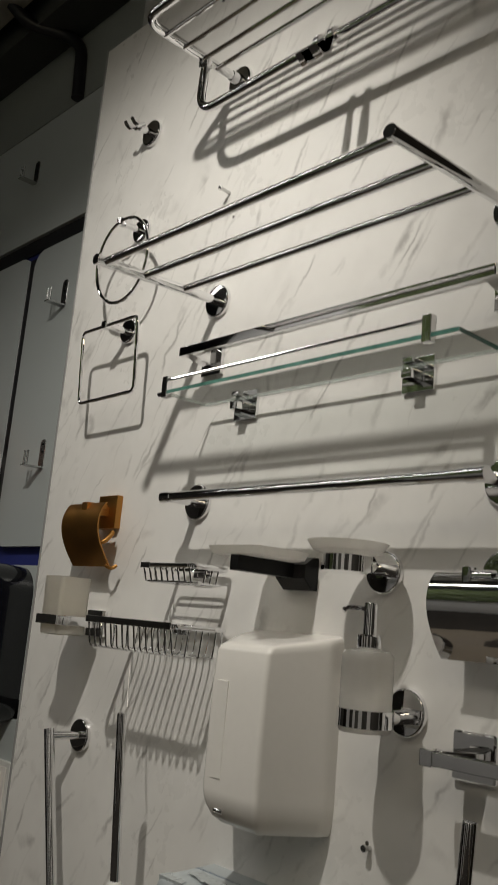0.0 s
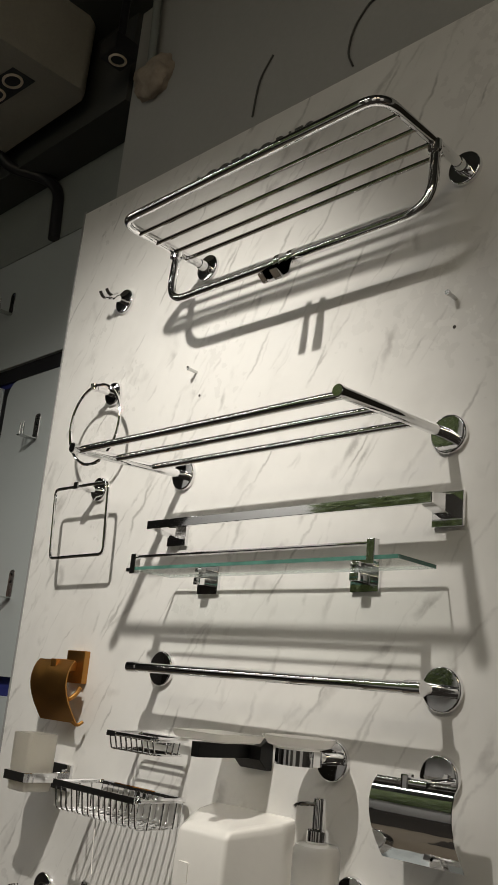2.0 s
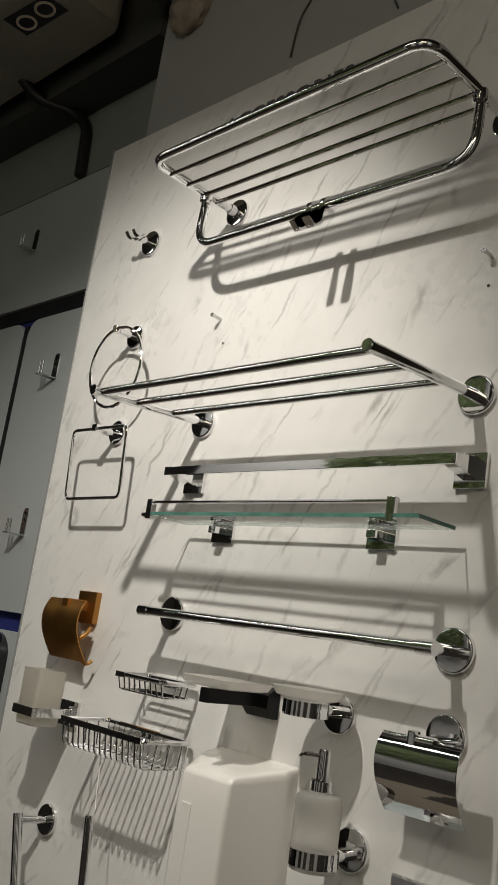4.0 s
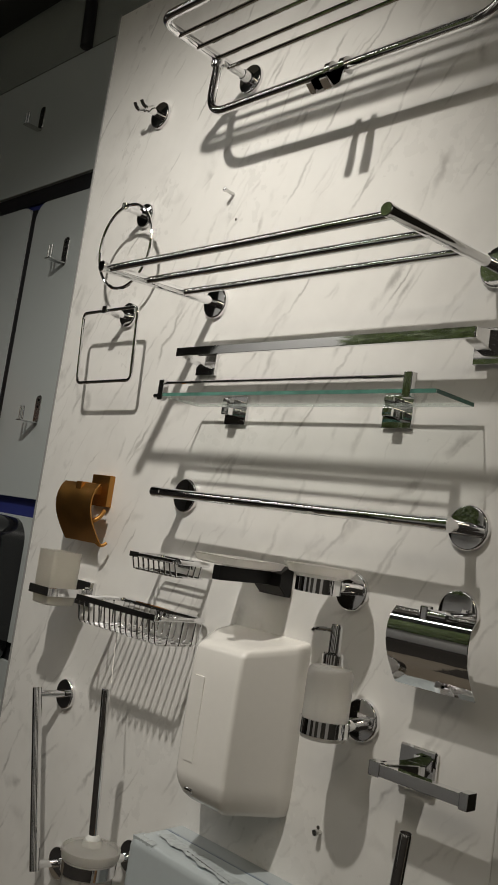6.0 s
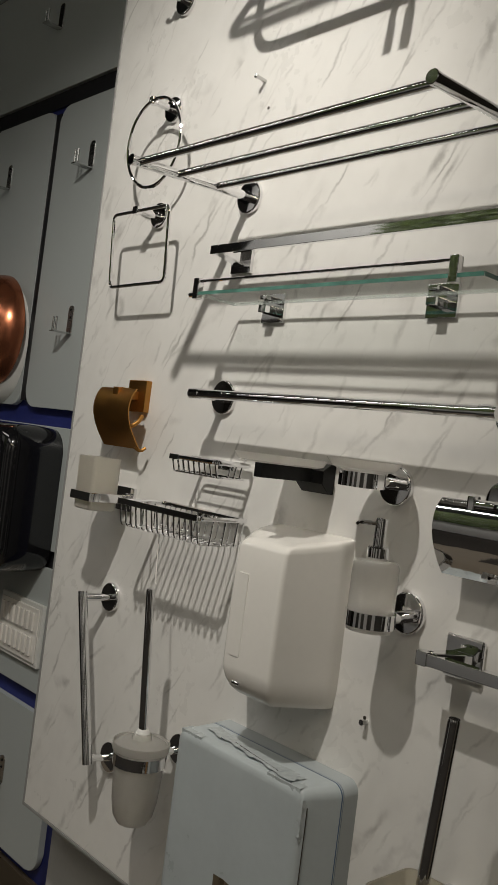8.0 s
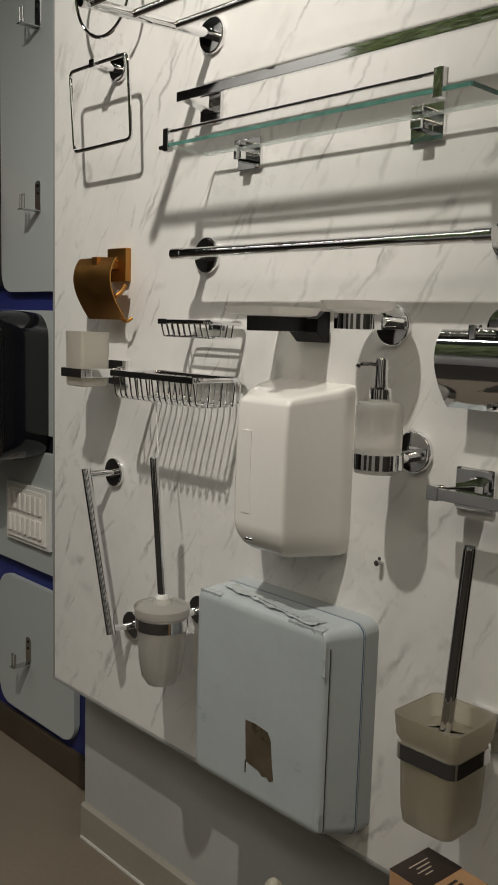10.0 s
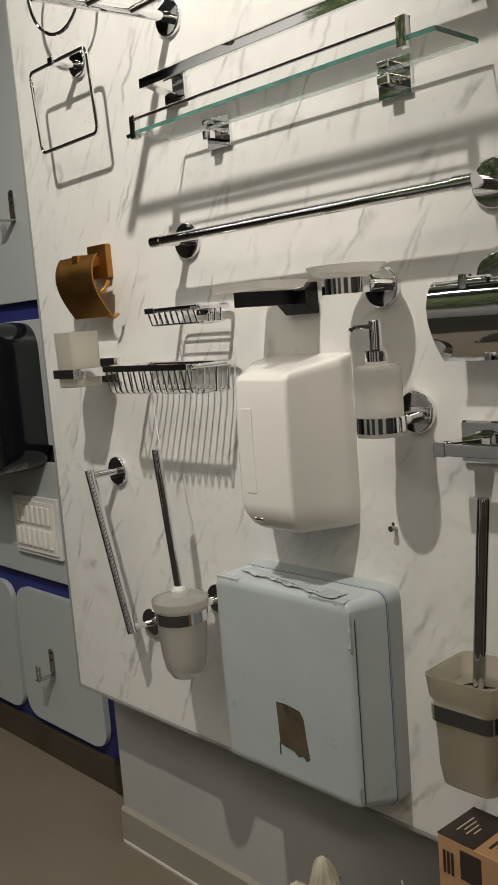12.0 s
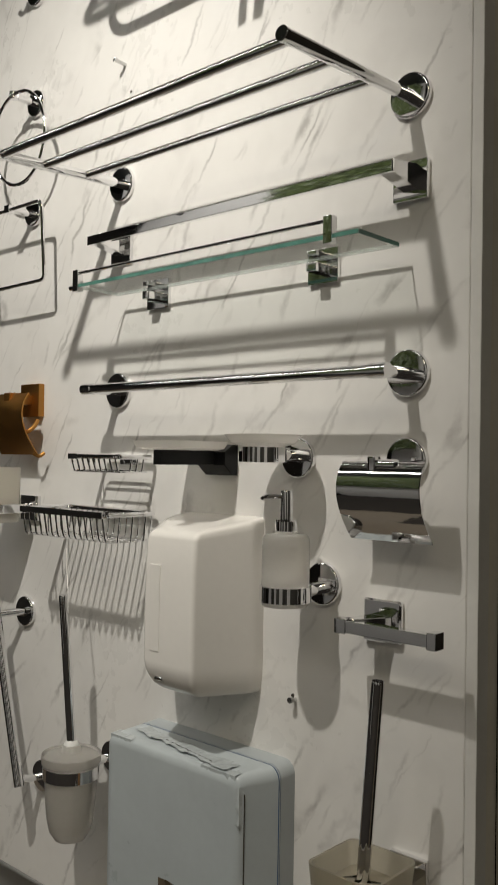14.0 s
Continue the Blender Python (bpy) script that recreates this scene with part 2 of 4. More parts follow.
def tube(points, r, closed=False, seg=12, bm=None, taper=None):
    """A round rod along a path."""
    bm = bm or bmesh.new()
    pts = [Vector(p) for p in points]
    count, rings, up = len(pts), [], None
    for n, p in enumerate(pts):
        ahead = (pts[(n + 1) % count] if closed or n < count - 1 else p) - (pts[n - 1] if closed or n else p)
        ahead.normalize()
        if up is None:
            up = ahead.orthogonal()
        up = (up - ahead * up.dot(ahead)).normalized()
        side = ahead.cross(up)
        rr = taper[n] if taper else r
        rings.append([bm.verts.new(p + (up * math.cos(a) + side * math.sin(a)) * rr) for a in (2 * math.pi * k / seg for k in range(seg))])
    for n in range(count if closed else count - 1):
        a, b = rings[n], rings[(n + 1) % count]
        for k in range(seg):
            bm.faces.new((a[k], a[(k + 1) % seg], b[(k + 1) % seg], b[k]))
    if not closed:
        bm.faces.new(rings[0][::-1])
        bm.faces.new(rings[-1])
    return bm


def lathe(profile, centre, axis="z", seg=40, bm=None):
    """A turned body: rows of (radius, height) about an axis; for axis y the height runs out of the wall."""
    bm = bm or bmesh.new()
    c, rings = Vector(centre), []
    for r, h in profile:
        ring = []
        for k in range(seg):
            a = 2 * math.pi * k / seg
            u, v = r * math.cos(a), r * math.sin(a)
            ring.append(bm.verts.new(c + (Vector((u, v, h)) if axis == "z" else Vector((u, -h, v)))))
        rings.append(ring)
    for a, b in zip(rings, rings[1:]):
        for k in range(seg):
            bm.faces.new((a[k], a[(k + 1) % seg], b[(k + 1) % seg], b[k]))
    bm.faces.new(rings[0][::-1])
    bm.faces.new(rings[-1])
    return bm


def prism(outline, lo, hi, plane="xz", bevel=0.0, seg=2):
    """A flat outline drawn out between two depths. plane xz: depth is y; yz: depth is x; xy: depth is z."""
    bm = bmesh.new()

    def place(a, b, d):
        return {"xz": (a, d, b), "yz": (d, a, b), "xy": (a, b, d)}[plane]

    one = [bm.verts.new(place(a, b, lo)) for a, b in outline]
    two = [bm.verts.new(place(a, b, hi)) for a, b in outline]
    bm.faces.new(one)
    bm.faces.new(two[::-1])
    for k in range(len(outline)):
        n = (k + 1) % len(outline)
        bm.faces.new((one[k], two[k], two[n], one[n]))
    if bevel:
        rim = [e for e in bm.edges if len({v in one for v in e.verts}) == 1]
        bmesh.ops.bevel(bm, geom=rim, offset=bevel, segments=seg, profile=0.5, affect="EDGES")
    return bm


def round_rect(x0, x1, z0, z1, r, steps=6, corners=(1, 1, 1, 1)):
    out = []
    for n, (cx, cz, a0) in enumerate(((x1 - r, z1 - r, 0), (x0 + r, z1 - r, 90), (x0 + r, z0 + r, 180), (x1 - r, z0 + r, 270))):
        if not corners[n]:
            out.append((cx + (r if n in (0, 3) else -r), cz + (r if n in (0, 1) else -r)))
            continue
        for k in range(steps + 1):
            a = radians(a0 + 90 * k / steps)
            out.append((cx + r * math.cos(a), cz + r * math.sin(a)))
    return out


def loft(rings, bm=None):
    """A closed skin over rings of equal length."""
    bm = bm or bmesh.new()
    rows = [[bm.verts.new(p) for p in ring] for ring in rings]
    count = len(rows[0])
    for a, b in zip(rows, rows[1:]):
        for k in range(count):
            bm.faces.new((a[k], a[(k + 1) % count], b[(k + 1) % count], b[k]))
    bm.faces.new(rows[0][::-1])
    bm.faces.new(rows[-1])
    return bm


def flange(parent, x, z, r=0.029, y=0.0, mat=CHROME):
    """A round domed wall rose."""
    prof = [(r * 0.97, 0.0), (r, 0.0008), (r, 0.0046), (r * 0.985, 0.0068), (r * 0.95, 0.0082), (r * 0.9, 0.0088), (r * 0.3, 0.0092)]
    return part("wall_flange", lathe(prof, (x, y, z), "y"), mat, parent)


# ---- the setting ----
structure("floor", box(-4, 4.2, -4.2, 0.6, FLOOR - 0.1, FLOOR), FLOOR_MAT, "brown-grey vinyl floor, worn and dim", "floor")
# unseen dark sheets added over the floor so the lower chrome mirrors black
structure("carpet", box(-3.8, 4.0, -4.0, -0.85, FLOOR, FLOOR + 0.006, 0.002, 1), FLOOR_DARK, "unseen dark floor sheet added to darken chrome reflections", "carpet")
structure("carpet", box(0.35, 4.0, -0.848, -0.45, FLOOR, FLOOR + 0.006, 0.002, 1), FLOOR_DARK, "unseen dark floor sheet added to darken chrome reflections", "carpet")
structure("ceiling", box(-4, 4.2, -4.2, 0.6, CEIL, CEIL + 0.1), DARK, "dark painted open ceiling", "ceiling")
structure("wall_north", box(0.0, 3.2, WALL, 0.3, FLOOR, CEIL), PLASTER, "grey plastered wall behind the display board", "wall")
west = structure("wall_west_bay", box(-4, -0.002, LEFT + 0.02, 0.32, FLOOR, CEIL), BLUE, "deep blue painted wall behind grey boards", "wall")
structure("wall_south", box(-4, 4.2, -4.3, -4.2, FLOOR, CEIL), ROOM, "plain dim brown wall across the room", "wall")
# unseen partition, split into pale and dark pieces to set what the chrome mirrors
structure("partition", box(-2.6, -0.2, -2.9, -2.82, 2.05, CEIL), ROOM_LIGHT, "unseen pale partition behind foliage, placed for chrome reflections", "partition")
structure("partition", box(-2.6, -1.1, -2.9, -2.825, FLOOR, 2.048), DARK_WOOD, "unseen dark lower partition, added to darken chrome reflections", "partition")
structure("partition", box(-1.098, -0.2, -2.9, -2.823, FLOOR, 2.048), ROOM_LIGHT, "unseen pale partition under the foliage, placed for chrome reflections", "partition")
structure("wall_east", box(4.2, 4.3, -4.2, 0.6, FLOOR, CEIL), ROOM, "plain dim brown side wall", "wall")
structure("wall_west", box(-4.1, -4, -4.2, 0.6, FLOOR, CEIL), ROOM, "plain dim brown side wall", "wall")
# unseen pale uprights, added only to put bright stripes in the chrome
for x, w in ((0.3, 0.7), (2.0, 1.1)):
    structure("reflection_upright", box(x, x + w, -4.2, -4.05, FLOOR, CEIL), ROOM_LIGHT, "unseen pale upright added on the far wall for chrome reflections", "pier")
for y, w in ((-2.9, 1.1),):
    structure("reflection_upright", box(4.06, 4.2, y, y + w, FLOOR, CEIL), ROOM_LIGHT, "unseen pale upright added on the side wall for chrome reflections", "pier")
structure("reflection_upright", box(-4.0, -3.86, -1.7, -1.35, FLOOR, CEIL), ROOM_LIGHT, "unseen pale upright added on the side wall for chrome reflections", "pier")
sk = prism([(WALL, FLOOR), (WALL, 0.03), (WALL - 0.006, 0.03), (WALL - 0.012, 0.024), (WALL - 0.012, FLOOR)], 0.0, 1.3, "yz")
structure("baseboard", sk, SKIRT, "grey painted skirting along the wall", "baseboard")
structure("trim", box(0.004, 1.3, WALL - 0.0155, WALL - 0.0125, FLOOR, FLOOR + 0.006), EDGE_LIGHT, "pale sealant bead along the skirting foot", "trim")

# grey boards with rounded corners, mounted on the blue wall
def board(x0, x1, z0, z1, corners=(1, 1, 1, 1), r=0.045):
    return part("panel", prism(round_rect(x0, x1, z0, z1, r, corners=corners), LEFT, LEFT + 0.018, "xz", 0.003), PANEL, west)

board(-0.6, -0.205, 1.274, 2.155)
board(-1.03, -0.632, 1.274, 2.155)
board(-1.45, -1.062, 1.274, 2.155)
board(-1.45, -0.205, 2.212, 2.612, (0, 0, 0, 0))
board(-1.45, -0.205, 0.888, 1.224, (0, 0, 0, 0))
board(-1.45, -0.205, 0.503, 0.84, (0, 0, 0, 0))
board(-0.63, -0.216, 0.055, 0.454, r=0.055)
board(-1.07, -0.654, 0.055, 0.454, r=0.055)
part("strip", box(-1.45, -0.18, LEFT + 0.012, LEFT + 0.022, 0.838, 0.89), BLACK_STRIP, west, "black strip")
part("strip", box(-1.45, -0.18, LEFT + 0.012, LEFT + 0.022, 2.166, 2.214), BLACK_STRIP, west, "black strip")
part("strip", box(-0.631, -0.601, LEFT + 0.003, LEFT + 0.019, 1.29, 2.14), BLACK_STRIP, west, "black joint strip")
part("plinth", box(-1.6, -0.004, LEFT + 0.004, LEFT + 0.022, FLOOR, 0.028, 0.002), PLINTH, west, "dark brown plinth")
part("upper_wall", box(-4, -0.004, LEFT + 0.002, LEFT + 0.02, 2.616, 2.85), TEAL, west, "dim grey upper wall")
structure("soffit", box(-4, -0.004, 0.07, LEFT + 0.018, 2.852, CEIL - 0.002), DARK, "dark boxed soffit under the ceiling", "soffit")

# the marbled display board and its framing
disp = thing("display_board", "white marble-look laminate board crowded with bathroom fittings", "display board", (0.0, 0.0, 0.372), kind="structure")
part("laminate_face", box(0.0, 1.207, 0.0, 0.012, 0.372, 2.455, 0.0012, 1), MARBLE, disp)
part("edge_band", box(0.001, 1.206, 0.0122, 0.027, 0.373, 2.454), EDGE_GREY, disp, "grey edge band")
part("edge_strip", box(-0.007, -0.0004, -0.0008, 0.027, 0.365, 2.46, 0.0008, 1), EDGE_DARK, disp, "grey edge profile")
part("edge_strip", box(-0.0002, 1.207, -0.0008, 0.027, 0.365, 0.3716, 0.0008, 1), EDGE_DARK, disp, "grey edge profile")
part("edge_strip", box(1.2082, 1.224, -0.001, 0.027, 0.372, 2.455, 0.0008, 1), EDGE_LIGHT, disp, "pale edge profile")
part("frame", box(0.006, 1.2225, 0.0272, 0.055, 0.38, 2.444), OLIVE, disp, "olive-grey timber frame")
part("batten", box(0.03, 1.2215, 0.0552, WALL - 0.0005, 0.5, 2.43), DARK_WOOD, disp, "dark batten")
structure("trim", box(1.2255, 1.25, 0.05, WALL - 0.001, FLOOR, 2.44, 0.002), SKIRT, "olive-grey upright trim beside the board", "trim")
structure("door_1", box(1.2515, 2.15, 0.0775, WALL - 0.001, FLOOR, 2.3, 0.002), DARK_WOOD, "dark brown flush door beside the board", "door")


# ---- fittings on the board ----
def arm(parent, x, z, y0, y1, r=0.008, mat=CHROME, name="arm"):
    return part(name, tube([(x, y0, z), (x, y1, z)], r), mat, parent)


def rod_end(parent, x, y, z, r, way):
    """A domed cap at the end of a rod that runs along x."""
    bm = tube([(x, y, z), (x + way * r * 0.35, y, z), (x + way * r * 0.5, y, z)], r, taper=[r * 1.12, r * 1.12, r * 0.85], seg=16)
    return part("end_cap", bm, CHROME, parent)


def hotel_rack():
    t = thing("towel_rack", "large chrome hotel towel rack with rounded frame and thin bars", "towel rack", (0.827, 0.0, 2.143))
    x0, x1, z, front = 0.52, 1.134, 2.143, -0.234
    loop = rounded([(x0, -0.02, z), (x0, front, z), (x1, front, z), (x1, -0.02, z)], 0.038, 8)
    part("frame", tube(loop, 0.0085, seg=16), CHROME, t)
    low = rounded([(x0, -0.09, z - 0.004), (x0, -0.096, 2.027), (x1, -0.096, 2.027), (x1, -0.09, z - 0.004)], 0.05, 8)
    part("lower_bar", tube(low, 0.0085, seg=16), CHROME, t)
    for y in (-0.188, -0.144, -0.1, -0.066):
        part("bar", tube([(x0 + 0.001, y, z - 0.006), (x1 - 0.001, y, z - 0.006)], 0.0042, seg=10), CHROME, t)
    for x in (x0, x1):
        flange(t, x, z, 0.03)
        part("collar", lathe([(0.012, 0.0), (0.0125, 0.004), (0.011, 0.012), (0.0098, 0.02)], (x, -0.008, z), "y", 24), CHROME, t)
        part("joint", lathe([(0.009, -0.012), (0.012, -0.009), (0.0125, 0.0), (0.012, 0.009), (0.009, 0.012)], (x, -0.092, z - 0.008), "z", 20), CHROME, t)
    return t


def double_hook():
    """The sliding pair of hooks on the lower bar of the big rack."""
    t = thing("sliding_hook", "small chrome double hook clipped on the rack's lower bar", "hook", (0.835, -0.096, 2.027))
    for x in (0.824, 0.854):
        part("clip", tube([(x - 0.006, -0.096, 2.027), (x - 0.005, -0.096, 2.027), (x + 0.005, -0.096, 2.027), (x + 0.006, -0.096, 2.027)], 0.0145, seg=18, taper=[0.012, 0.0145, 0.0145, 0.012]), CHROME, t)
        half = 0.006 if x < 0.84 else 0.008
        side = [(y, z) for _, y, z in rounded([(0, -0.107, 2.02), (0, -0.109, 1.985), (0, -0.128, 1.971), (0, -0.147, 1.984), (0, -0.143, 1.985), (0, -0.127, 1.976), (0, -0.113, 1.989), (0, -0.11, 2.02)], 0.004, 2, True)]
        part("prong", prism(side, x - half, x + half, "yz", 0.0006, 1), CHROME, t)
    return t


def shelf_rack():
    t = thing("towel_shelf", "chrome three-bar towel shelf on two round wall roses", "towel shelf", (0.826, 0.0, 1.692))
    for x, way in ((0.52, -1), (1.117, 1)):
        flange(t, x + way * 0.002, 1.692, 0.031)
        part("arm", tube([(x, -0.006, 1.692), (x, -0.264, 1.679)], 0.0086, seg=18), CHROME, t)
        part("arm_cap", lathe([(0.0086, 0.0), (0.0093, 0.0006), (0.0093, 0.0066), (0.0084, 0.0075)], (x, -0.262, 1.679), "y", 20), CHROME, t)
    for y in (-0.251, -0.171, -0.086):
        z = 1.692 + y * 0.05
        part("bar", tube([(0.522, y, z), (1.115, y, z)], 0.0066, seg=14), CHROME, t)
    return t


def square_rail():
    t = thing("towel_rail", "flat square-section chrome towel rail with square plates", "towel rail", (0.82, 0.0, 1.58))
    for x in (0.5215, 1.122):
        part("wall_plate", box(x - 0.0265, x + 0.0265, -0.008, 0.0, 1.55, 1.603, 0.0012), CHROME, t)
        part("post", prism([(-0.007, 1.562), (-0.007, 1.598), (-0.064, 1.589), (-0.064, 1.5735)], x - 0.011, x + 0.011, "yz", 0.001, 1), CHROME, t)
    part("bar", box(0.5, 1.131, -0.0655, -0.0565, 1.573, 1.589, 0.0008), CHROME, t)
    return t


def glass_shelf():
    t = thing("glass_shelf", "clear glass shelf with green edges, chrome clamps and a gallery rail", "glass shelf", (0.835, 0.0, 1.487))
    x0, x1, yf, yb, z = 0.539, 1.117, -0.117, -0.026, 1.4885
    part("pane", box(x0, x1, yf, yb, z - 0.003, z + 0.003, 0.0005, 1), CLEAR, t)
    part("glass_edge", box(x0, x1, yf - 0.0012, yf - 0.0002, z - 0.0028, z + 0.0028), GREEN_EDGE, t, "green polished edge")
    part("back_edge", box(x0, x1, yb + 0.0002, yb + 0.0012, z - 0.0028, z + 0.0028), PALE_EDGE, t, "pale back edge")
    part("glass_edge", box(x0 - 0.0012, x0 - 0.0002, yf, yb, z - 0.0028, z + 0.0028), PALE_EDGE, t, "pale polished edge")
    part("glass_edge", box(x1 + 0.0002, x1 + 0.0012, yf, yb, z - 0.0028, z + 0.0028), GREEN_EDGE, t, "green polished edge")
    for x in (0.622, 0.977):
        part("wall_plate", box(x - 0.0272, x + 0.0272, -0.007, 0.0, 1.457, 1.508, 0.0012), CHROME, t)
        part("clamp", box(x - 0.009, x + 0.009, -0.034, -0.007, z - 0.018, z - 0.0045, 0.0015), CHROME, t)
        part("clamp_jaw", box(x - 0.009, x + 0.009, -0.033, -0.007, z + 0.0045, z + 0.012, 0.0015), CHROME, t)
    for x in (0.545, 1.073):
        part("rail_post", box(x - 0.007, x + 0.007, yf - 0.006, yf + 0.006, z - 0.010, z + 0.026, 0.001), CHROME, t)
    part("gallery_rail", tube([(0.545, yf, z + 0.021), (1.073, yf, z + 0.021)], 0.0026, seg=10), CHROME, t)
    part("rail_pin", tube([(0.525, yf, z - 0.002), (0.541, yf, z - 0.002)], 0.004, seg=10), CHROME, t)
    return t


def towel_bar():
    t = thing("towel_bar", "single round chrome towel bar between two round roses", "towel bar", (0.826, 0.0, 1.32))
    for x in (0.518, 1.12):
        flange(t, x, 1.321, 0.032)
        arm(t, x, 1.32, -0.008, -0.07, 0.0085)
    part("bar", tube([(0.505, -0.071, 1.319), (1.131, -0.071, 1.319)], 0.0085, seg=18), CHROME, t)
    part("post_cap", tube([(1.106, -0.071, 1.319), (1.133, -0.071, 1.319)], 0.0105, seg=18), CHROME, t)
    part("post_cap", tube([(0.506, -0.071, 1.319), (0.531, -0.071, 1.319)], 0.0098, seg=18), CHROME, t)
    return t


def towel_ring():
    t = thing("towel_ring", "round chrome towel ring hanging from a small rose", "towel ring", (0.243, 0.0, 1.91))
    flange(t, 0.243, 1.91, 0.027)
    arm(t, 0.243, 1.91, -0.008, -0.056, 0.0075)
    part("clasp", lathe([(0.007, -0.008), (0.0095, -0.006), (0.0095, 0.006), (0.007, 0.008)], (0.243, -0.056, 1.91), "z", 20), CHROME, t)
    c = Vector((0.262, -0.056, 1.821))
    part("ring", tube([c + Vector((0.089 * math.cos(a), -0.004 * math.sin(a), 0.089 * math.sin(a))) for a in (2 * math.pi * k / 56 for k in range(56))], 0.0036, True, 10), CHROME, t)
    return t


def square_ring():
    t = thing("towel_ring", "squared chrome wire towel ring on a round rose", "towel ring", (0.241, 0.0, 1.689))
    flange(t, 0.241, 1.689, 0.027)
    arm(t, 0.241, 1.686, -0.008, -0.06, 0.0072)
    part("clasp", box(0.232, 0.25, -0.067, -0.053, 1.676, 1.692, 0.002), CHROME, t)
    pts = rounded([(0.158, -0.06, 1.683), (0.35, -0.06, 1.683), (0.352, -0.052, 1.534), (0.162, -0.052, 1.532)], 0.014, 5, True)
    part("ring", tube(pts, 0.0036, True, 10), CHROME, t)
    return t


def robe_hook():
    t = thing("robe_hook", "chrome double robe hook on a round rose", "hook", (0.243, 0.0, 2.153))
    flange(t, 0.243, 2.153, 0.03)
    arm(t, 0.243, 2.153, -0.008, -0.036, 0.008)
    part("crossbar", tube([(0.229, -0.036, 2.154), (0.257, -0.036, 2.154)], 0.0055, seg=12), CHROME, t)
    for x in (0.231, 0.255):
        pts = rounded([(x, -0.034, 2.156), (x, -0.047, 2.147), (x - 0.003, -0.057, 2.15), (x - 0.004, -0.064, 2.16)], 0.012, 5)
        part("prong", tube(pts, 0.0045, seg=10), CHROME, t)
    return t


def cover_profile(top, depth, drop, thick, curl=0.0):
    """Side view (y, z) of a bent paper cover that bulges out and curls back to the wall."""
    outer, inner = [], []
    for k in range(21):
        t = k / 20
        y = -depth[0] - (depth[1] - depth[0]) * 1.25 * math.sin(math.pi * t**0.8) + curl * t * t
        outer.append((y, top - drop * t))
        inner.append((y + thick, top - drop * t))
    return outer + inner[::-1]


def gold_holder():
    t = thing("toilet_paper_holder", "satin gold toilet paper holder with a curved lid", "paper holder", (0.245, 0.0, 1.316))
    part("wall_plate", box(0.214, 0.277, -0.014, 0.0, 1.283, 1.348, 0.002), GOLD, t)
    part("post", box(0.238, 0.254, -0.055, -0.014, 1.306, 1.324, 0.001), GOLD, t)
    part("lid", prism(cover_profile(1.326, (0.056, 0.0705), 0.118, 0.003, 0.022), 0.18, 0.306, "yz", 0.0006, 1), GOLD, t)
    part("hinge_tab", box(0.236, 0.255, -0.0655, -0.054, 1.31, 1.3275, 0.0012), GOLD, t)
    part("hinge_arm", box(0.246, 0.256, -0.056, -0.02, 1.318, 1.328, 0.0012), GOLD, t)
    part("roll_bar", tube(rounded([(0.27, -0.05, 1.256), (0.284, -0.045, 1.25), (0.288, -0.03, 1.262), (0.284, -0.02, 1.275)], 0.012, 6), 0.0045, seg=12), GOLD, t)
    part("tip_hook", tube(rounded([(0.298, -0.038, 1.211), (0.304, -0.028, 1.204), (0.306, -0.018, 1.212)], 0.012, 5), 0.0035, seg=10), GOLD, t)
    return t


def chrome_holder():
    t = thing("toilet_paper_holder", "chrome toilet paper holder with a mirror-bright curved lid", "paper holder", (1.125, 0.0, 1.2))
    flange(t, 1.125, 1.199, 0.031)
    arm(t, 1.125, 1.19, -0.008, -0.058, 0.009)
    part("lid", prism(cover_profile(1.197, (0.06, 0.0745), 0.103, 0.0022, 0.02), 1.062, 1.187, "yz", 0.0006, 1), THIN_CHROME, t)
    part("hinge", tube([(1.105, -0.06, 1.193), (1.145, -0.06, 1.193)], 0.0075, seg=16), CHROME, t)
    part("hinge_clip", box(1.106, 1.118, -0.069, -0.054, 1.184, 1.204, 0.002), CHROME, t)
    part("roll_bar", tube([(1.085, -0.035, 1.105), (1.17, -0.035, 1.105)], 0.0075, seg=16), CHROME, t)
    part("bar_end", tube([(1.158, -0.035, 1.105), (1.173, -0.035, 1.105)], 0.0092, seg=16), CHROME, t)
    return t


def square_holder():
    t = thing("toilet_paper_holder", "square-section chrome toilet paper bar on a square plate", "paper holder", (1.09, 0.0, 0.977))
    part("wall_plate", box(1.06, 1.12, -0.009, 0.0, 0.948, 1.006, 0.0025, 1), CHROME, t)
    part("post", prism([(1.073, -0.009), (1.107, -0.009), (1.083, -0.062), (1.066, -0.062)], 0.967, 0.985, "xy", 0.001, 1), CHROME, t)
    part("bar", box(1.074, 1.205, -0.069, -0.053, 0.967, 0.983, 0.001), CHROME, t)
    part("bar_end", box(1.196, 1.209, -0.071, -0.051, 0.9645, 0.986, 0.001), CHROME, t)
    part("elbow", box(1.057, 1.0745, -0.0705, -0.052, 0.9655, 0.985, 0.001), CHROME, t)
    return t


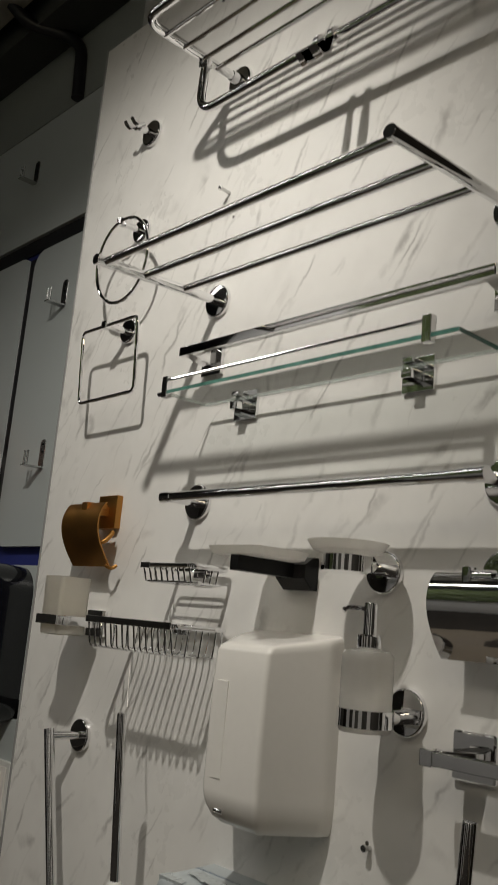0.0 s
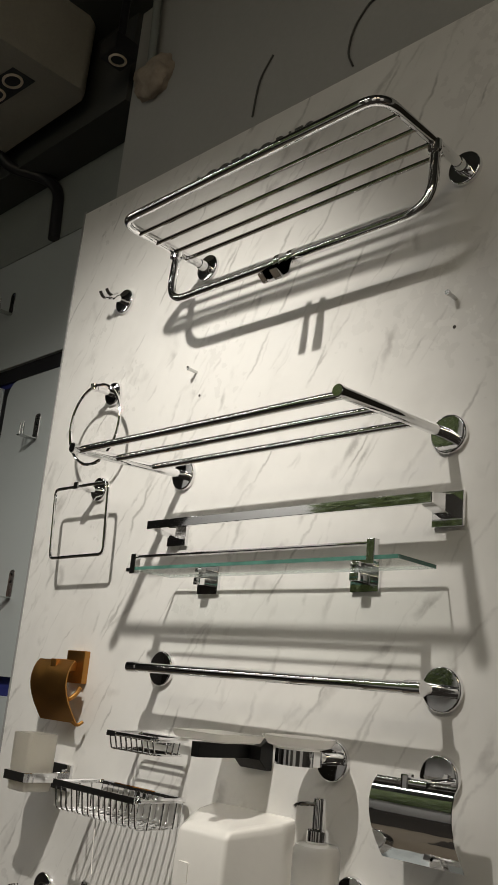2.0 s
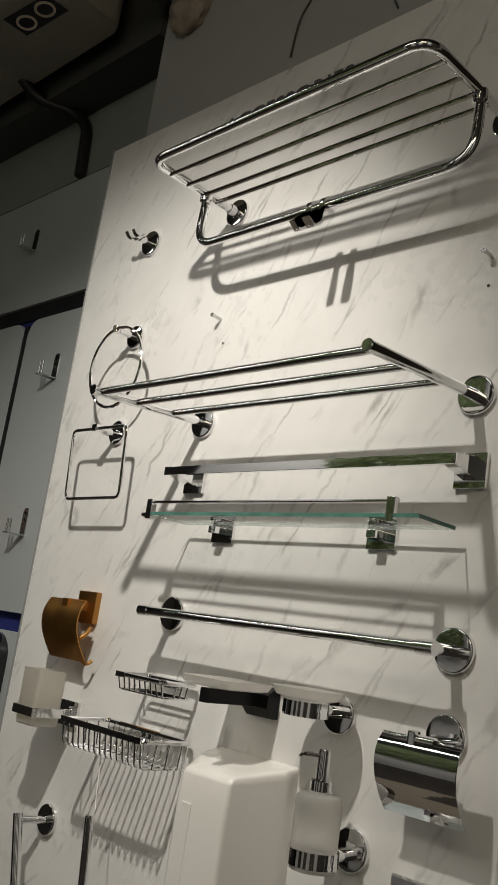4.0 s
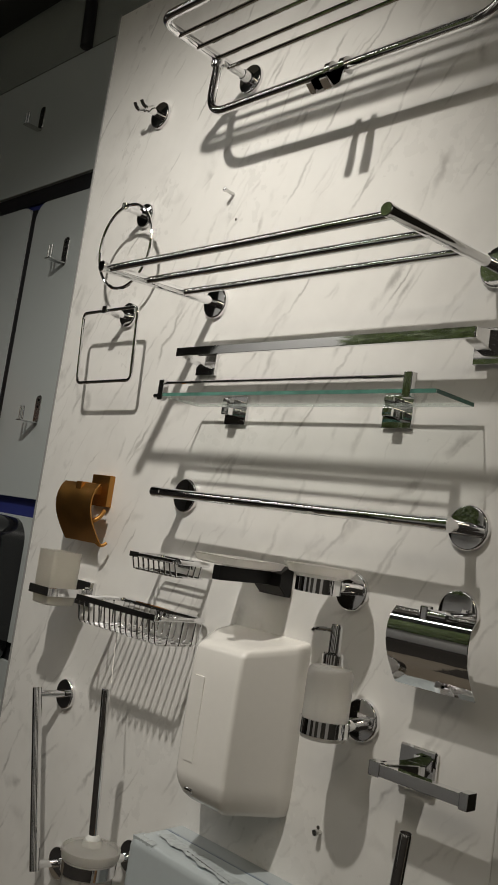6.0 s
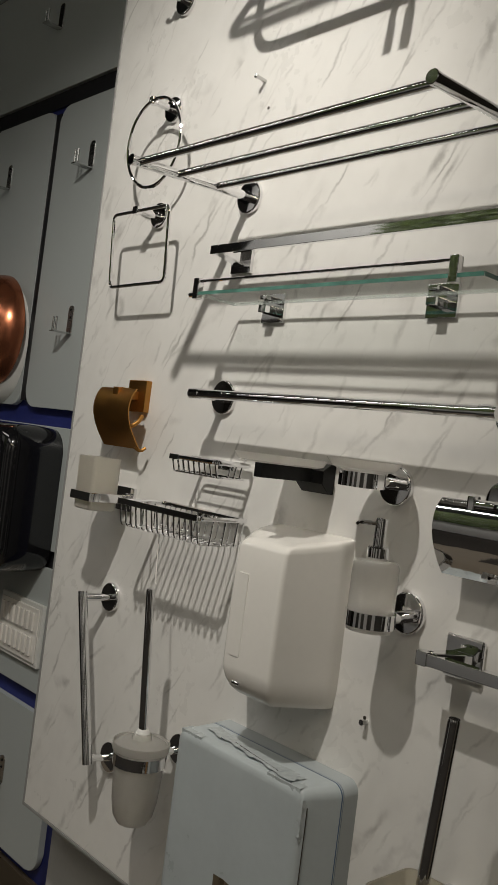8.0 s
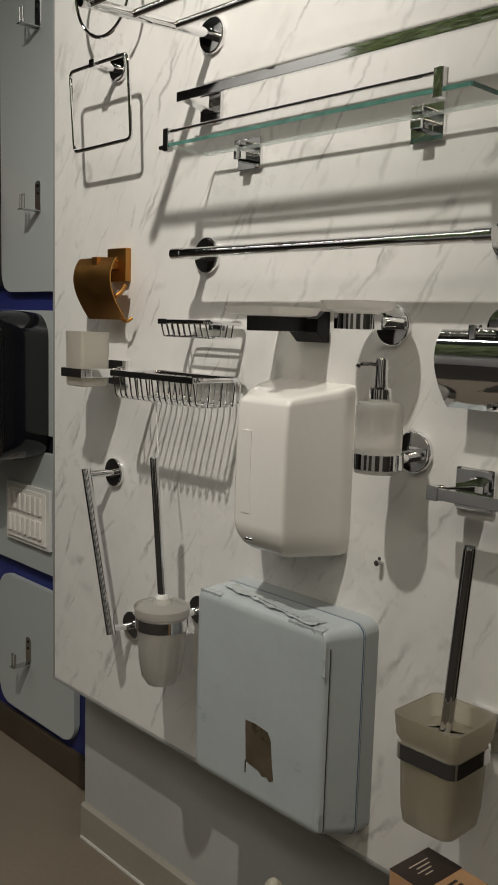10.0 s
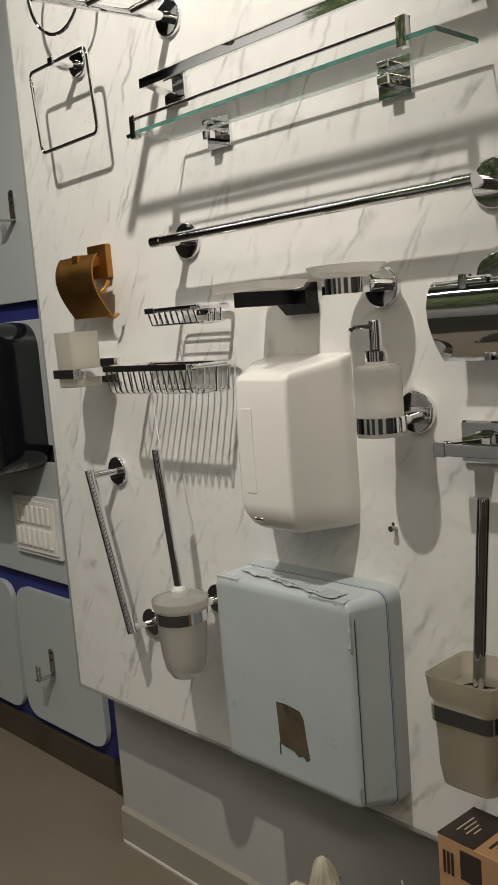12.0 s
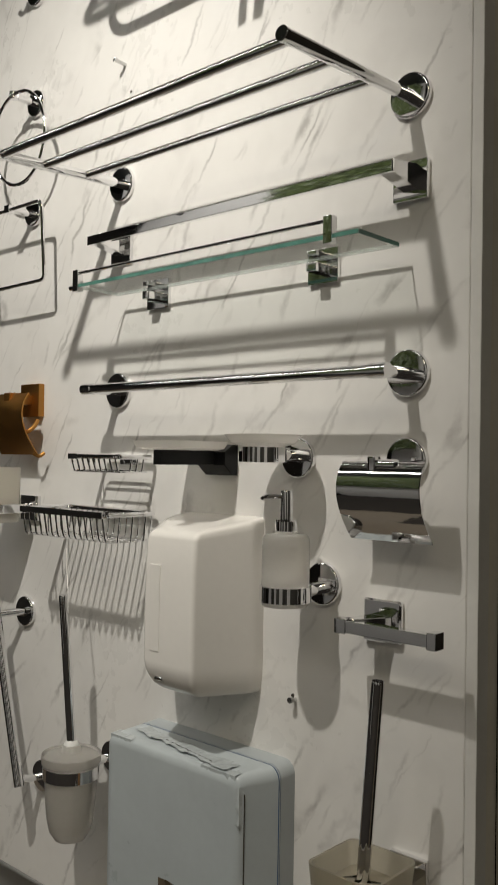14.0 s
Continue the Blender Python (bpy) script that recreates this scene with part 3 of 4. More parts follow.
def square_cup():
    """Square frosted tumbler in a chrome band."""
    t = thing("tumbler_holder", "square frosted tumbler in a chrome band on a square plate", "tumbler holder", (0.24, 0.0, 1.1))
    part("wall_plate", box(0.211, 0.27, -0.008, 0.0, 1.073, 1.122, 0.0012), CHROME, t)
    part("post", box(0.232, 0.25, -0.04, -0.008, 1.088, 1.106, 0.001), CHROME, t)
    bm = bmesh.new()
    for a in ((0.2, 0.272, -0.1125, -0.1095), (0.2, 0.272, -0.0405, -0.0375), (0.2, 0.203, -0.1095, -0.0405), (0.269, 0.272, -0.1095, -0.0405)):
        box(*a, 1.09, 1.107, 0.0006, 1, bm)
    part("band", bm, CHROME, t)

    def ring(h, z):
        return [(x, y, z) for x, y in round_rect(0.236 - h, 0.236 + h, -0.075 - h, -0.075 + h, 0.008, 4)]

    part("tumbler", loft([ring(0.029, 1.072), ring(0.0312, 1.074), ring(0.0325, 1.178), ring(0.0295, 1.178), ring(0.028, 1.08)]), FROST_CREAM, t, "cream frosted glass")
    return t


def black_dish():
    t = thing("soap_dish", "frosted glass soap dish on a matt black wall bracket", "soap dish", (0.776, 0.0, 1.194))
    part("wall_plate", prism([(0.0, 1.17), (0.0, 1.218), (-0.012, 1.218), (-0.03, 1.206), (-0.03, 1.186), (-0.012, 1.17)], 0.746, 0.806, "yz", 0.001, 1), BLACK_METAL, t)
    part("arm", box(0.767, 0.784, -0.142, -0.03, 1.186, 1.208, 0.001), BLACK_METAL, t)
    part("dish", loft([[(x, y, z) for x, y in round_rect(0.757 - h, 0.757 + h, -0.078 - h, -0.078 + h, 0.014, 5)] for h, z in ((0.045, 1.2085), (0.052, 1.211), (0.057, 1.222), (0.054, 1.222), (0.048, 1.215))]), FROST, t, "frosted glass dish")
    return t


def ring_dish():
    t = thing("soap_dish", "round frosted soap dish in a chrome ring holder", "soap dish", (0.94, 0.0, 1.197))
    flange(t, 0.94, 1.197, 0.03)
    arm(t, 0.94, 1.2, -0.008, -0.042, 0.009)
    part("ring", lathe([(0.0315, 1.19), (0.034, 1.1905), (0.034, 1.2115), (0.0315, 1.212), (0.031, 1.2)], (0.933, -0.075, 0), "z"), CHROME, t)
    part("dish", lathe([(0.028, 1.203), (0.031, 1.2125), (0.046, 1.217), (0.055, 1.229), (0.052, 1.229), (0.043, 1.22), (0.01, 1.217)], (0.933, -0.075, 0), "z"), FROST, t, "frosted glass dish")
    return t


def soap_pump():
    t = thing("soap_dispenser", "frosted glass soap dispenser with chrome pump in a ring holder", "soap dispenser", (0.99, 0.0, 1.017))
    flange(t, 0.99, 1.017, 0.031)
    part("post", tube(rounded([(0.99, -0.008, 1.012), (0.986, -0.045, 1.01)], 0.01), 0.0095, seg=16), CHROME, t)
    c = (0.98, -0.075, 0)
    part("ring", lathe([(0.0335, 0.999), (0.0362, 0.9995), (0.0362, 1.0205), (0.0335, 1.021), (0.033, 1.01)], c, "z"), CHROME, t)
    part("bottle", lathe([(0.02, 0.992), (0.031, 0.993), (0.033, 0.997), (0.033, 1.075), (0.0325, 1.085), (0.029, 1.0905), (0.016, 1.092), (0.0155, 1.094)], c, "z"), FROST, t, "frosted glass bottle")
    pump = part("pump", lathe([(0.0145, 1.094), (0.0155, 1.096), (0.0155, 1.109), (0.014, 1.111), (0.009, 1.112), (0.0088, 1.148), (0.0075, 1.151)], c, "z"), CHROME, t)
    part("spout", tube(rounded([(0.98, -0.075, 1.143), (0.966, -0.104, 1.143), (0.964, -0.109, 1.138)], 0.006, 4), 0.0032, seg=10), CHROME, pump)
    return t


def wire_basket(label, x0, x1, yf, z0, z1, wires, at, lengthwise=False):
    """A wire tray on the wall: flat chrome rim, thin wires down the sides and across the floor."""
    t = thing("wire_basket", label, "wire basket", at)
    yb = -0.012
    rim = rounded([(x0, yf, z1), (x1, yf, z1), (x1, yb, z1), (x0, yb, z1)], 0.012, 4, True)
    part("rim", tube(rim, 0.0042, True, 10), CHROME, t)
    foot = rounded([(x0 + 0.006, yf + 0.008, z0), (x1 - 0.006, yf + 0.008, z0), (x1 - 0.006, yb - 0.004, z0), (x0 + 0.006, yb - 0.004, z0)], 0.012, 4, True)
    if lengthwise:
        part("foot_wire", tube(foot, 0.002, True, 8), CHROME, t)
    for k in range(wires):
        x = x0 + 0.008 + (x1 - x0 - 0.016) * k / (wires - 1)
        path = rounded([(x, yf, z1), (x, yf + 0.008, z0), (x, yb - 0.004, z0), (x, yb, z1)], 0.008, 3)
        if lengthwise:
            path = [(x, yf, z1), (x, yf + 0.008, z0)]
        part("wire", tube(path, 0.0016, seg=6), CHROME, t)
    for k in range(3):
        y = yf + 0.03 + (yb - yf - 0.05) * k / 2
        for x, s in ((x0, 1), (x1, -1)):
            part("side_wire", tube(rounded([(x, y, z1), (x + s * 0.005, y, z0), (x + s * 0.0105, y, z0)], 0.006, 3), 0.0015, seg=6), CHROME, t)
    for k in range(4 if lengthwise else 0):
        y = yf + 0.018 + (yb - yf - 0.03) * k / 3
        part("floor_wire", tube([(x0 + 0.006, y, z0), (x1 - 0.006, y, z0)], 0.0018, seg=6), CHROME, t)
    xm = (x0 + x1) / 2
    part("wall_bracket", box(xm - 0.022, xm + 0.022, -0.012, 0.0, z1 - 0.014, z1 + 0.004, 0.003), CHROME, t)
    end, tall = (x0 + 0.03, 0.0048) if lengthwise else (x1 - 0.004, 0.0055)
    part("front_plate", box(x0 + 0.004, end, yf - 0.0045, yf - 0.002, z1 - tall, z1 + tall, 0.001), CHROME, t)
    return t


def grab_rail():
    t = thing("grab_rail", "round chrome grab rail mounted at a slant", "grab rail", (0.272, 0.0, 0.73))
    a, b = Vector((0.224, -0.06, 0.89)), Vector((0.311, -0.06, 0.59))
    way = (b - a).normalized()
    part("bar", tube([a - way * 0.012, b + way * 0.012], 0.0095, seg=18), CHROME, t)
    for p, f in ((a, (0.24, 0.892)), (b, (0.309, 0.583))):
        flange(t, *f, 0.03)
        part("post", tube([(f[0], -0.008, f[1]), p + way * 0.0], 0.0072, seg=14), CHROME, t)
    return t


def round_brush():
    t = thing("toilet_brush_set", "round frosted toilet brush cup in a chrome ring holder", "toilet brush", (0.5, 0.0, 0.665))
    flange(t, 0.515, 0.664, 0.028)
    arm(t, 0.515, 0.664, -0.008, -0.05, 0.0075)
    c = (0.513, -0.092, 0)
    part("ring", lathe([(0.0455, 0.65), (0.0475, 0.6505), (0.0475, 0.671), (0.0455, 0.6715), (0.045, 0.66)], c, "z", 48), CHROME, t)
    part("cup", lathe([(0.012, 0.542), (0.026, 0.547), (0.035, 0.561), (0.0405, 0.588), (0.044, 0.64), (0.0445, 0.672), (0.05, 0.676), (0.051, 0.69), (0.0485, 0.6905), (0.047, 0.681), (0.0405, 0.67), (0.03, 0.56)], c, "z", 48), FROST, t, "frosted glass cup")
    part("lid", lathe([(0.044, 0.684), (0.046, 0.686), (0.04, 0.69), (0.018, 0.694), (0.016, 0.704), (0.008, 0.706)], c, "z"), FROST, t, "frosted glass lid")
    part("stopper", lathe([(0.016, 0.692), (0.017, 0.694), (0.013, 0.706), (0.009, 0.712)], c, "z", 24), OFFWHITE, t, "white plastic stopper")
    part("handle", tube([(0.513, -0.092, 0.704), (0.507, -0.11, 0.957), (0.507, -0.1102, 0.96)], 0.0078, seg=16, taper=[0.0078, 0.0078, 0.0068]), CHROME, t)
    return t


def square_brush():
    t = thing("toilet_brush_set", "square frosted toilet brush cup in a chrome band", "toilet brush", (1.125, 0.0, 0.66))
    part("wall_plate", box(1.104, 1.16, -0.009, 0.0, 0.634, 0.69, 0.002), CHROME, t)
    part("post", box(1.115, 1.135, -0.06, -0.009, 0.652, 0.67, 0.001), CHROME, t)
    cx, cy = 1.129, -0.108

    def ring(h, z, r=0.014):
        return [(x, y, z) for x, y in round_rect(cx - h, cx + h, cy - h, cy + h, r, 5)]

    band = loft([ring(0.0445, 0.654), ring(0.0465, 0.654), ring(0.0465, 0.675), ring(0.0445, 0.675)])
    part("band", band, CHROME, t)
    part("cup", loft([ring(0.032, 0.562), ring(0.038, 0.567), ring(0.041, 0.59), ring(0.0438, 0.677), ring(0.048, 0.686), ring(0.0505, 0.714), ring(0.0472, 0.714), ring(0.0445, 0.69), ring(0.039, 0.68), ring(0.037, 0.585)]), FROST_DIM, t, "frosted glass cup")
    part("lid", loft([ring(0.039, 0.683), ring(0.041, 0.686), ring(0.036, 0.69), ring(0.01, 0.693)]), FROST_DIM, t, "frosted glass lid")
    part("handle", tube([(1.13, -0.108, 0.68), (1.147, -0.106, 0.934), (1.1472, -0.106, 0.937)], 0.0085, seg=16, taper=[0.0085, 0.0085, 0.0074]), CHROME, t)
    return t


def hand_dryer():
    t = thing("hand_dryer", "glossy white plastic hand dryer with chamfered front", "hand dryer", (0.785, 0.0, 0.97))

    def ring(z, inset, slope=0.0, d=0.118, r=0.007):
        base = [(0.872 - inset * 0.3, 0.0), (0.871 - inset * 0.3, -0.02), (0.838 - inset * 0.3, -d + inset * 0.8), (0.732 + inset * 0.8, -d + inset), (0.685 + inset, -0.035), (0.682 + inset, 0.0)]
        return [(x, y, z + slope * y) for x, y, _ in rounded([(x, y, 0) for x, y in base], r, 4, False)]

    rows = [ring(0.842, 0.036, -0.03), ring(0.838, 0.027, -0.03), ring(0.8385, 0.022, -0.03), ring(0.845, 0.0125, -0.04), ring(0.857, 0.005, -0.05), ring(0.868, 0.0015, -0.05), ring(0.88, 0.0, -0.04), ring(0.95, 0.0), ring(1.03, 0.0, 0.0, 0.117),
            ring(1.086, 0.001, 0.14, 0.115), ring(1.0955, 0.003, 0.17, 0.113), ring(1.1, 0.008, 0.18, 0.112), ring(1.102, 0.016, 0.19, 0.11), ring(1.103, 0.035, 0.19, 0.11)]
    part("shell", loft(rows), WHITE_PLASTIC, t, angle=50)
    part("window", box(0.747, 0.768, -0.119, -0.1165, 0.9, 1.03, 0.0008, 2), WHITE_PLASTIC, t, "pale raised strip")
    part("badge", tube([(0.755, -0.111, 0.8585), (0.772, -0.111, 0.8585)], 0.0035, seg=12), CHROME, t, "small chrome badge")
    part("lock", lathe([(0.003, 0.0), (0.003, 0.002), (0.001, 0.003)], (0.712, -0.074, 0.968), "y", 12), STEEL, t)
    return t


def paper_dispenser():
    t = thing("paper_towel_dispenser", "pale blue paper towel dispenser in torn protective film", "towel dispenser", (0.788, 0.0, 0.57))

    def ring(y, x0, x1, z0, z1, r):
        return [(x, y, z) for x, z in round_rect(x0, x1, z0, z1, r, 6)]

    part("back_box", loft([ring(0.0, 0.622, 0.934, 0.418, 0.763, 0.02), ring(-0.029, 0.622, 0.934, 0.419, 0.762, 0.02), ring(-0.0305, 0.6225, 0.9335, 0.4195, 0.7615, 0.02)]), BLUE_SIDE, t)
    for y in (-0.0308, -0.0338):
        part("gasket", loft([ring(y, 0.6226, 0.9334, 0.4196, 0.7614, 0.02), ring(y - 0.0009, 0.6226, 0.9334, 0.4196, 0.7614, 0.02)]), BLUE_LINE, t, "thin dark blue seam")
    part("seam_band", loft([ring(-0.0318, 0.6224, 0.9336, 0.4194, 0.7616, 0.02), ring(-0.0337, 0.6224, 0.9336, 0.4194, 0.7616, 0.02)]), BLUE_SIDE, t)
    cover = part("cover", loft([ring(-0.0348, 0.622, 0.9325, 0.42, 0.761, 0.02), ring(-0.078, 0.617, 0.914, 0.43, 0.756, 0.016), ring(-0.087, 0.6165, 0.91, 0.432, 0.754, 0.015), ring(-0.0925, 0.62, 0.905, 0.437, 0.75, 0.013), ring(-0.0945, 0.631, 0.895, 0.448, 0.739, 0.01)]), BLUE_FILM, t, angle=50)
    hole = [(0.781 + (x - 0.81) * 1.22, z - 0.013) for x, z in [(0.781, 0.577), (0.8, 0.578), (0.823, 0.574), (0.829, 0.562), (0.832, 0.53), (0.836, 0.498), (0.829, 0.493), (0.824, 0.499), (0.816, 0.495), (0.808, 0.502), (0.792, 0.505), (0.784, 0.507)]]
    part("window", prism(hole, -0.0953, -0.0935, "xz"), WINDOW, cover, "brown sight window")
    part("slit", box(0.747, 0.7492, -0.0953, -0.0935, 0.474, 0.4955), HOLE, cover, "dark cut in the film")
    # crumpled film left along the upper front edge and down the right corner

    def film(edge, out, length, width, seed):
        bm, count, rows = bmesh.new(), max(8, int(length / 0.0035)), []
        for k in range(count + 1):
            p, row = edge(k / count), []
            for n in range(7):
                v = n / 6
                lift = 0.0006 + 0.003 * abs(noise.noise((k * 0.23 + seed, n * 0.55, seed))) + 0.0018 * noise.noise((k * 0.9, n * 1.3, seed + 3))
                a, b, c = out(v, width * (0.75 + 0.5 * noise.noise((k * 0.12, seed, n * 0.1))))
                row.append(bm.verts.new(Vector(p) + Vector(a) + Vector(b) * lift + Vector(c)))
            rows.append(row)
        for one, two in zip(rows, rows[1:]):
            for n in range(6):
                bm.faces.new((one[n], one[n + 1], two[n + 1], two[n]))
        part("film_edge", bm, FILM, cover, "crumpled clear film", angle=40)

    def over_top(v, w):
        if v < 0.5:
            return (0, (0.5 - v) * 2 * w, 0.0005), (0, -0.3, 1), (0, 0, 0)
        return (0, -0.0035, -(v - 0.5) * 1.6 * w), (0, -1, 0.4), (0, 0, 0)

    def over_side(v, w):
        if v < 0.5:
            return (0.001, (0.5 - v) * 1.2 * w, 0), (1, -0.3, 0), (0, 0, 0)
        return (-(v - 0.5) * 1.4 * w, -0.004, 0), (0.3, -1, 0), (0, 0, 0)

    def flat(v, w):
        return (0.2 * (v - 0.5) * w, (v - 0.5) * w, 0.0006), (0, -0.2, 1), (0, 0, 0)

    film(lambda u: (0.655 + 0.225 * u, -0.052 - 0.026 * u, 0.7595 - 0.003 * u), flat, 0.24, 0.034, 2.0)
    film(lambda u: (0.83 + 0.07 * u, -0.087, 0.7545), over_top, 0.07, 0.034, 4.0)
    film(lambda u: (0.9085, -0.087, 0.741 - 0.06 * u), over_side, 0.06, 0.03, 5.0)
    film(lambda u: (0.9085, -0.087, 0.468 - 0.028 * u), over_side, 0.03, 0.02, 8.0)
    film(lambda u: (0.623 + 0.05 * u, -0.087, 0.7542), over_top, 0.05, 0.024, 11.0)
    part("tear", tube([(0.72, -0.062, 0.7605), (0.78, -0.071, 0.7595), (0.84, -0.079, 0.7585)], 0.0006, seg=6), HOLE, cover, "dark tear in the film")
    part("seam", tube([(0.9118, -0.0845, 0.73), (0.9118, -0.0845, 0.44)], 0.0008, seg=6), HOLE, cover, "dark film edge")
    return t


def at_wall(t, dx, dz):
    """Shifts a fitting along the board to its drilled place."""
    t.location += Vector((dx, 0.0, dz))


hotel_rack()
double_hook()
shelf_rack()
square_rail()
glass_shelf()
towel_bar()
towel_ring()
square_ring()
at_wall(robe_hook(), -0.006, -0.013)
at_wall(gold_holder(), 0.008, -0.004)
at_wall(chrome_holder(), -0.005, 0.006)
at_wall(square_holder(), -0.0035, 0.0115)
at_wall(square_cup(), 0.01, 0.001)
at_wall(black_dish(), 0.004, 0.007)
at_wall(ring_dish(), -0.005, 0.009)
at_wall(soap_pump(), -0.007, 0.01)
wire_basket("small chrome wire soap basket on the board", 0.488, 0.623, -0.088, 1.178, 1.203, 9, (0.555, 0.0, 1.203), True)
wire_basket("large chrome wire basket with flat rim on the board", 0.389, 0.631, -0.118, 1.063, 1.108, 15, (0.51, 0.0, 1.108))
grab_rail()
at_wall(round_brush(), 0.005, 0.007)
square_brush()
at_wall(hand_dryer(), -0.004, 0.012)
paper_dispenser()


def tag_thread():
    t = thing("tag_thread", "thin clear plastic tag thread caught on the brush handle", "thread", (0.51, -0.1, 0.975))
    part("thread", tube(rounded([(0.512, -0.101, 0.976), (0.5, -0.095, 1.0), (0.488, -0.088, 1.045)], 0.02, 4), 0.0009, seg=6), WHITE_PLASTIC, t)


tag_thread()


def pin(x, z, length=0.022):
    t = thing("wall_pin", "small bare steel screw pin sticking from the board", "screw", (x, 0.0, z), "spare screws")
    part("shank", tube([(x, 0.0, z), (x, -length, z + 0.001)], 0.0033, seg=10), STEEL, t)
    part("head", tube([(x, -length, z + 0.001), (x, -length - 0.004, z + 0.001)], 0.0045, seg=10), STEEL, t)


pin(0.517, 1.91)
pin(1.121, 1.916)
pin(0.933, 0.852, 0.01)
for x, z in ((0.534, 1.857), (1.12, 1.868), (0.928, 0.857)):
    t = thing("drill_hole", "tiny dark drill hole in the board", "hole", (x, 0.0, z), "drill holes")
    part("plug", lathe([(0.003, 0.0), (0.0028, 0.0005)], (x, -0.0002, z), "y", 10), HOLE, t)

# the word along the top of the board
font = bpy.data.curves.new("lettering", "FONT")
font.body, font.size, font.extrude, font.space_character = "ACCESSORIES", 0.051, 0.0015, 1.12
raw = new("raw_lettering", font)
bpy.context.view_layer.update()
mesh = bpy.data.meshes.new_from_object(raw.evaluated_get(bpy.context.evaluated_depsgraph_get()))
bpy.data.objects.remove(raw)
xs = [v.co.x for v in mesh.vertices]
mesh.transform(Matrix.Translation((0.433, -0.002, 2.366)) @ Matrix.Rotation(radians(90), 4, "X") @ Matrix.Diagonal((0.353 / (max(xs) - min(xs)), 0.72, 1, 1)) @ Matrix.Translation((-min(xs), 0, 0)))
mesh.materials.append(LETTER)
tagged(new("sign_lettering", mesh), "raised dark letters along the top of the board", "sign")


# ---- things on the grey boards ----
def coat_hook():
    t = thing("coat_hook", "small steel coat hook screwed to a grey board", "hook", (0, 0, 0), "coat hooks")
    part("back_plate", prism(round_rect(-0.014, 0.014, -0.035, 0.045, 0.012, 4), -0.003, 0.0, "xz", 0.0008, 1), STEEL, t)
    part("ledge", box(-0.013, 0.013, -0.055, -0.003, -0.035, -0.0315, 0.001), STEEL, t)
    for x in (-0.008, 0.008):
        part("peg", tube([(x, -0.048, -0.0315), (x, -0.048, 0.006)], 0.003, seg=10), STEEL, t)
    for z in (0.032, 0.012):
        part("screw", lathe([(0.004, 0.0), (0.0035, 0.0015), (0.001, 0.002)], (0, -0.003, z), "y", 10), BLACK_METAL, t)
    return t


first = coat_hook()
first.location = (-0.395, LEFT, 1.977)
for x, z in ((-0.396, 1.517), (-0.88, 1.982), (-0.88, 1.517), (-0.672, 2.44), (-0.455, 0.25)):
    copy_thing(first, Matrix.Translation((x, LEFT, z)))


def copper_dryer():
    t = thing("hand_dryer", "rounded copper-coloured hand dryer on a white back shell", "hand dryer", (-0.6, LEFT, 1.48))

    def shell(rx, rz, y0, y1, cx, cz):
        rings = []
        for k in range(9):
            a = radians(90 * k / 8.4)
            rings.append([(cx + rx * math.cos(a) * math.cos(b), y0 + (y1 - y0) * math.sin(a), cz + rz * math.cos(a) * math.sin(b)) for b in (2 * math.pi * j / 36 for j in range(36))])
        return loft(rings)

    part("back_shell", shell(0.152, 0.185, LEFT, LEFT - 0.07, -0.775, 1.455), OFFWHITE, t, "white back shell", 60)
    part("front_shell", shell(0.163, 0.17, LEFT - 0.035, LEFT - 0.15, -0.752, 1.49), COPPER, t, "copper shell", 60)
    return t


def black_dispenser():
    t = thing("paper_towel_dispenser", "glossy black towel dispenser with a chrome front", "towel dispenser", (-0.45, LEFT, 1.0))
    rings = [[(x, LEFT - d, z) for x, z in round_rect(-0.69 + e, -0.322 - e, 0.82 + e, 1.222 - e, 0.07 - e * 0.5, 7)] for d, e in ((0.0, 0.004), (0.06, 0.0), (0.12, 0.003), (0.145, 0.01), (0.16, 0.022), (0.166, 0.04))]
    part("body", loft(rings), BLACK_GLOSS, t, angle=60)
    part("front_panel", box(-0.64, -0.41, LEFT - 0.172, LEFT - 0.164, 0.92, 1.17, 0.004), STEEL, t, "steel front panel")
    return t


def grille():
    t = thing("vent_grille", "white plastic slotted vent grille on a grey board", "vent", (-0.44, LEFT, 0.655))
    part("backing", box(-0.56, -0.325, LEFT - 0.012, LEFT, 0.572, 0.742, 0.003), OFFWHITE, t)
    part("frame", box(-0.548, -0.337, LEFT - 0.017, LEFT - 0.012, 0.584, 0.73, 0.002), WHITE_PLASTIC, t)
    for row in (0.668, 0.602):
        for k in range(7):
            x = -0.535 + k * 0.0275
            part("slat", box(x, x + 0.016, LEFT - 0.024, LEFT - 0.017, row, row + 0.05, 0.002), WHITE_PLASTIC, t)
    return t


copper_dryer()
at_wall(black_dispenser(), -0.02, 0.0)
grille()

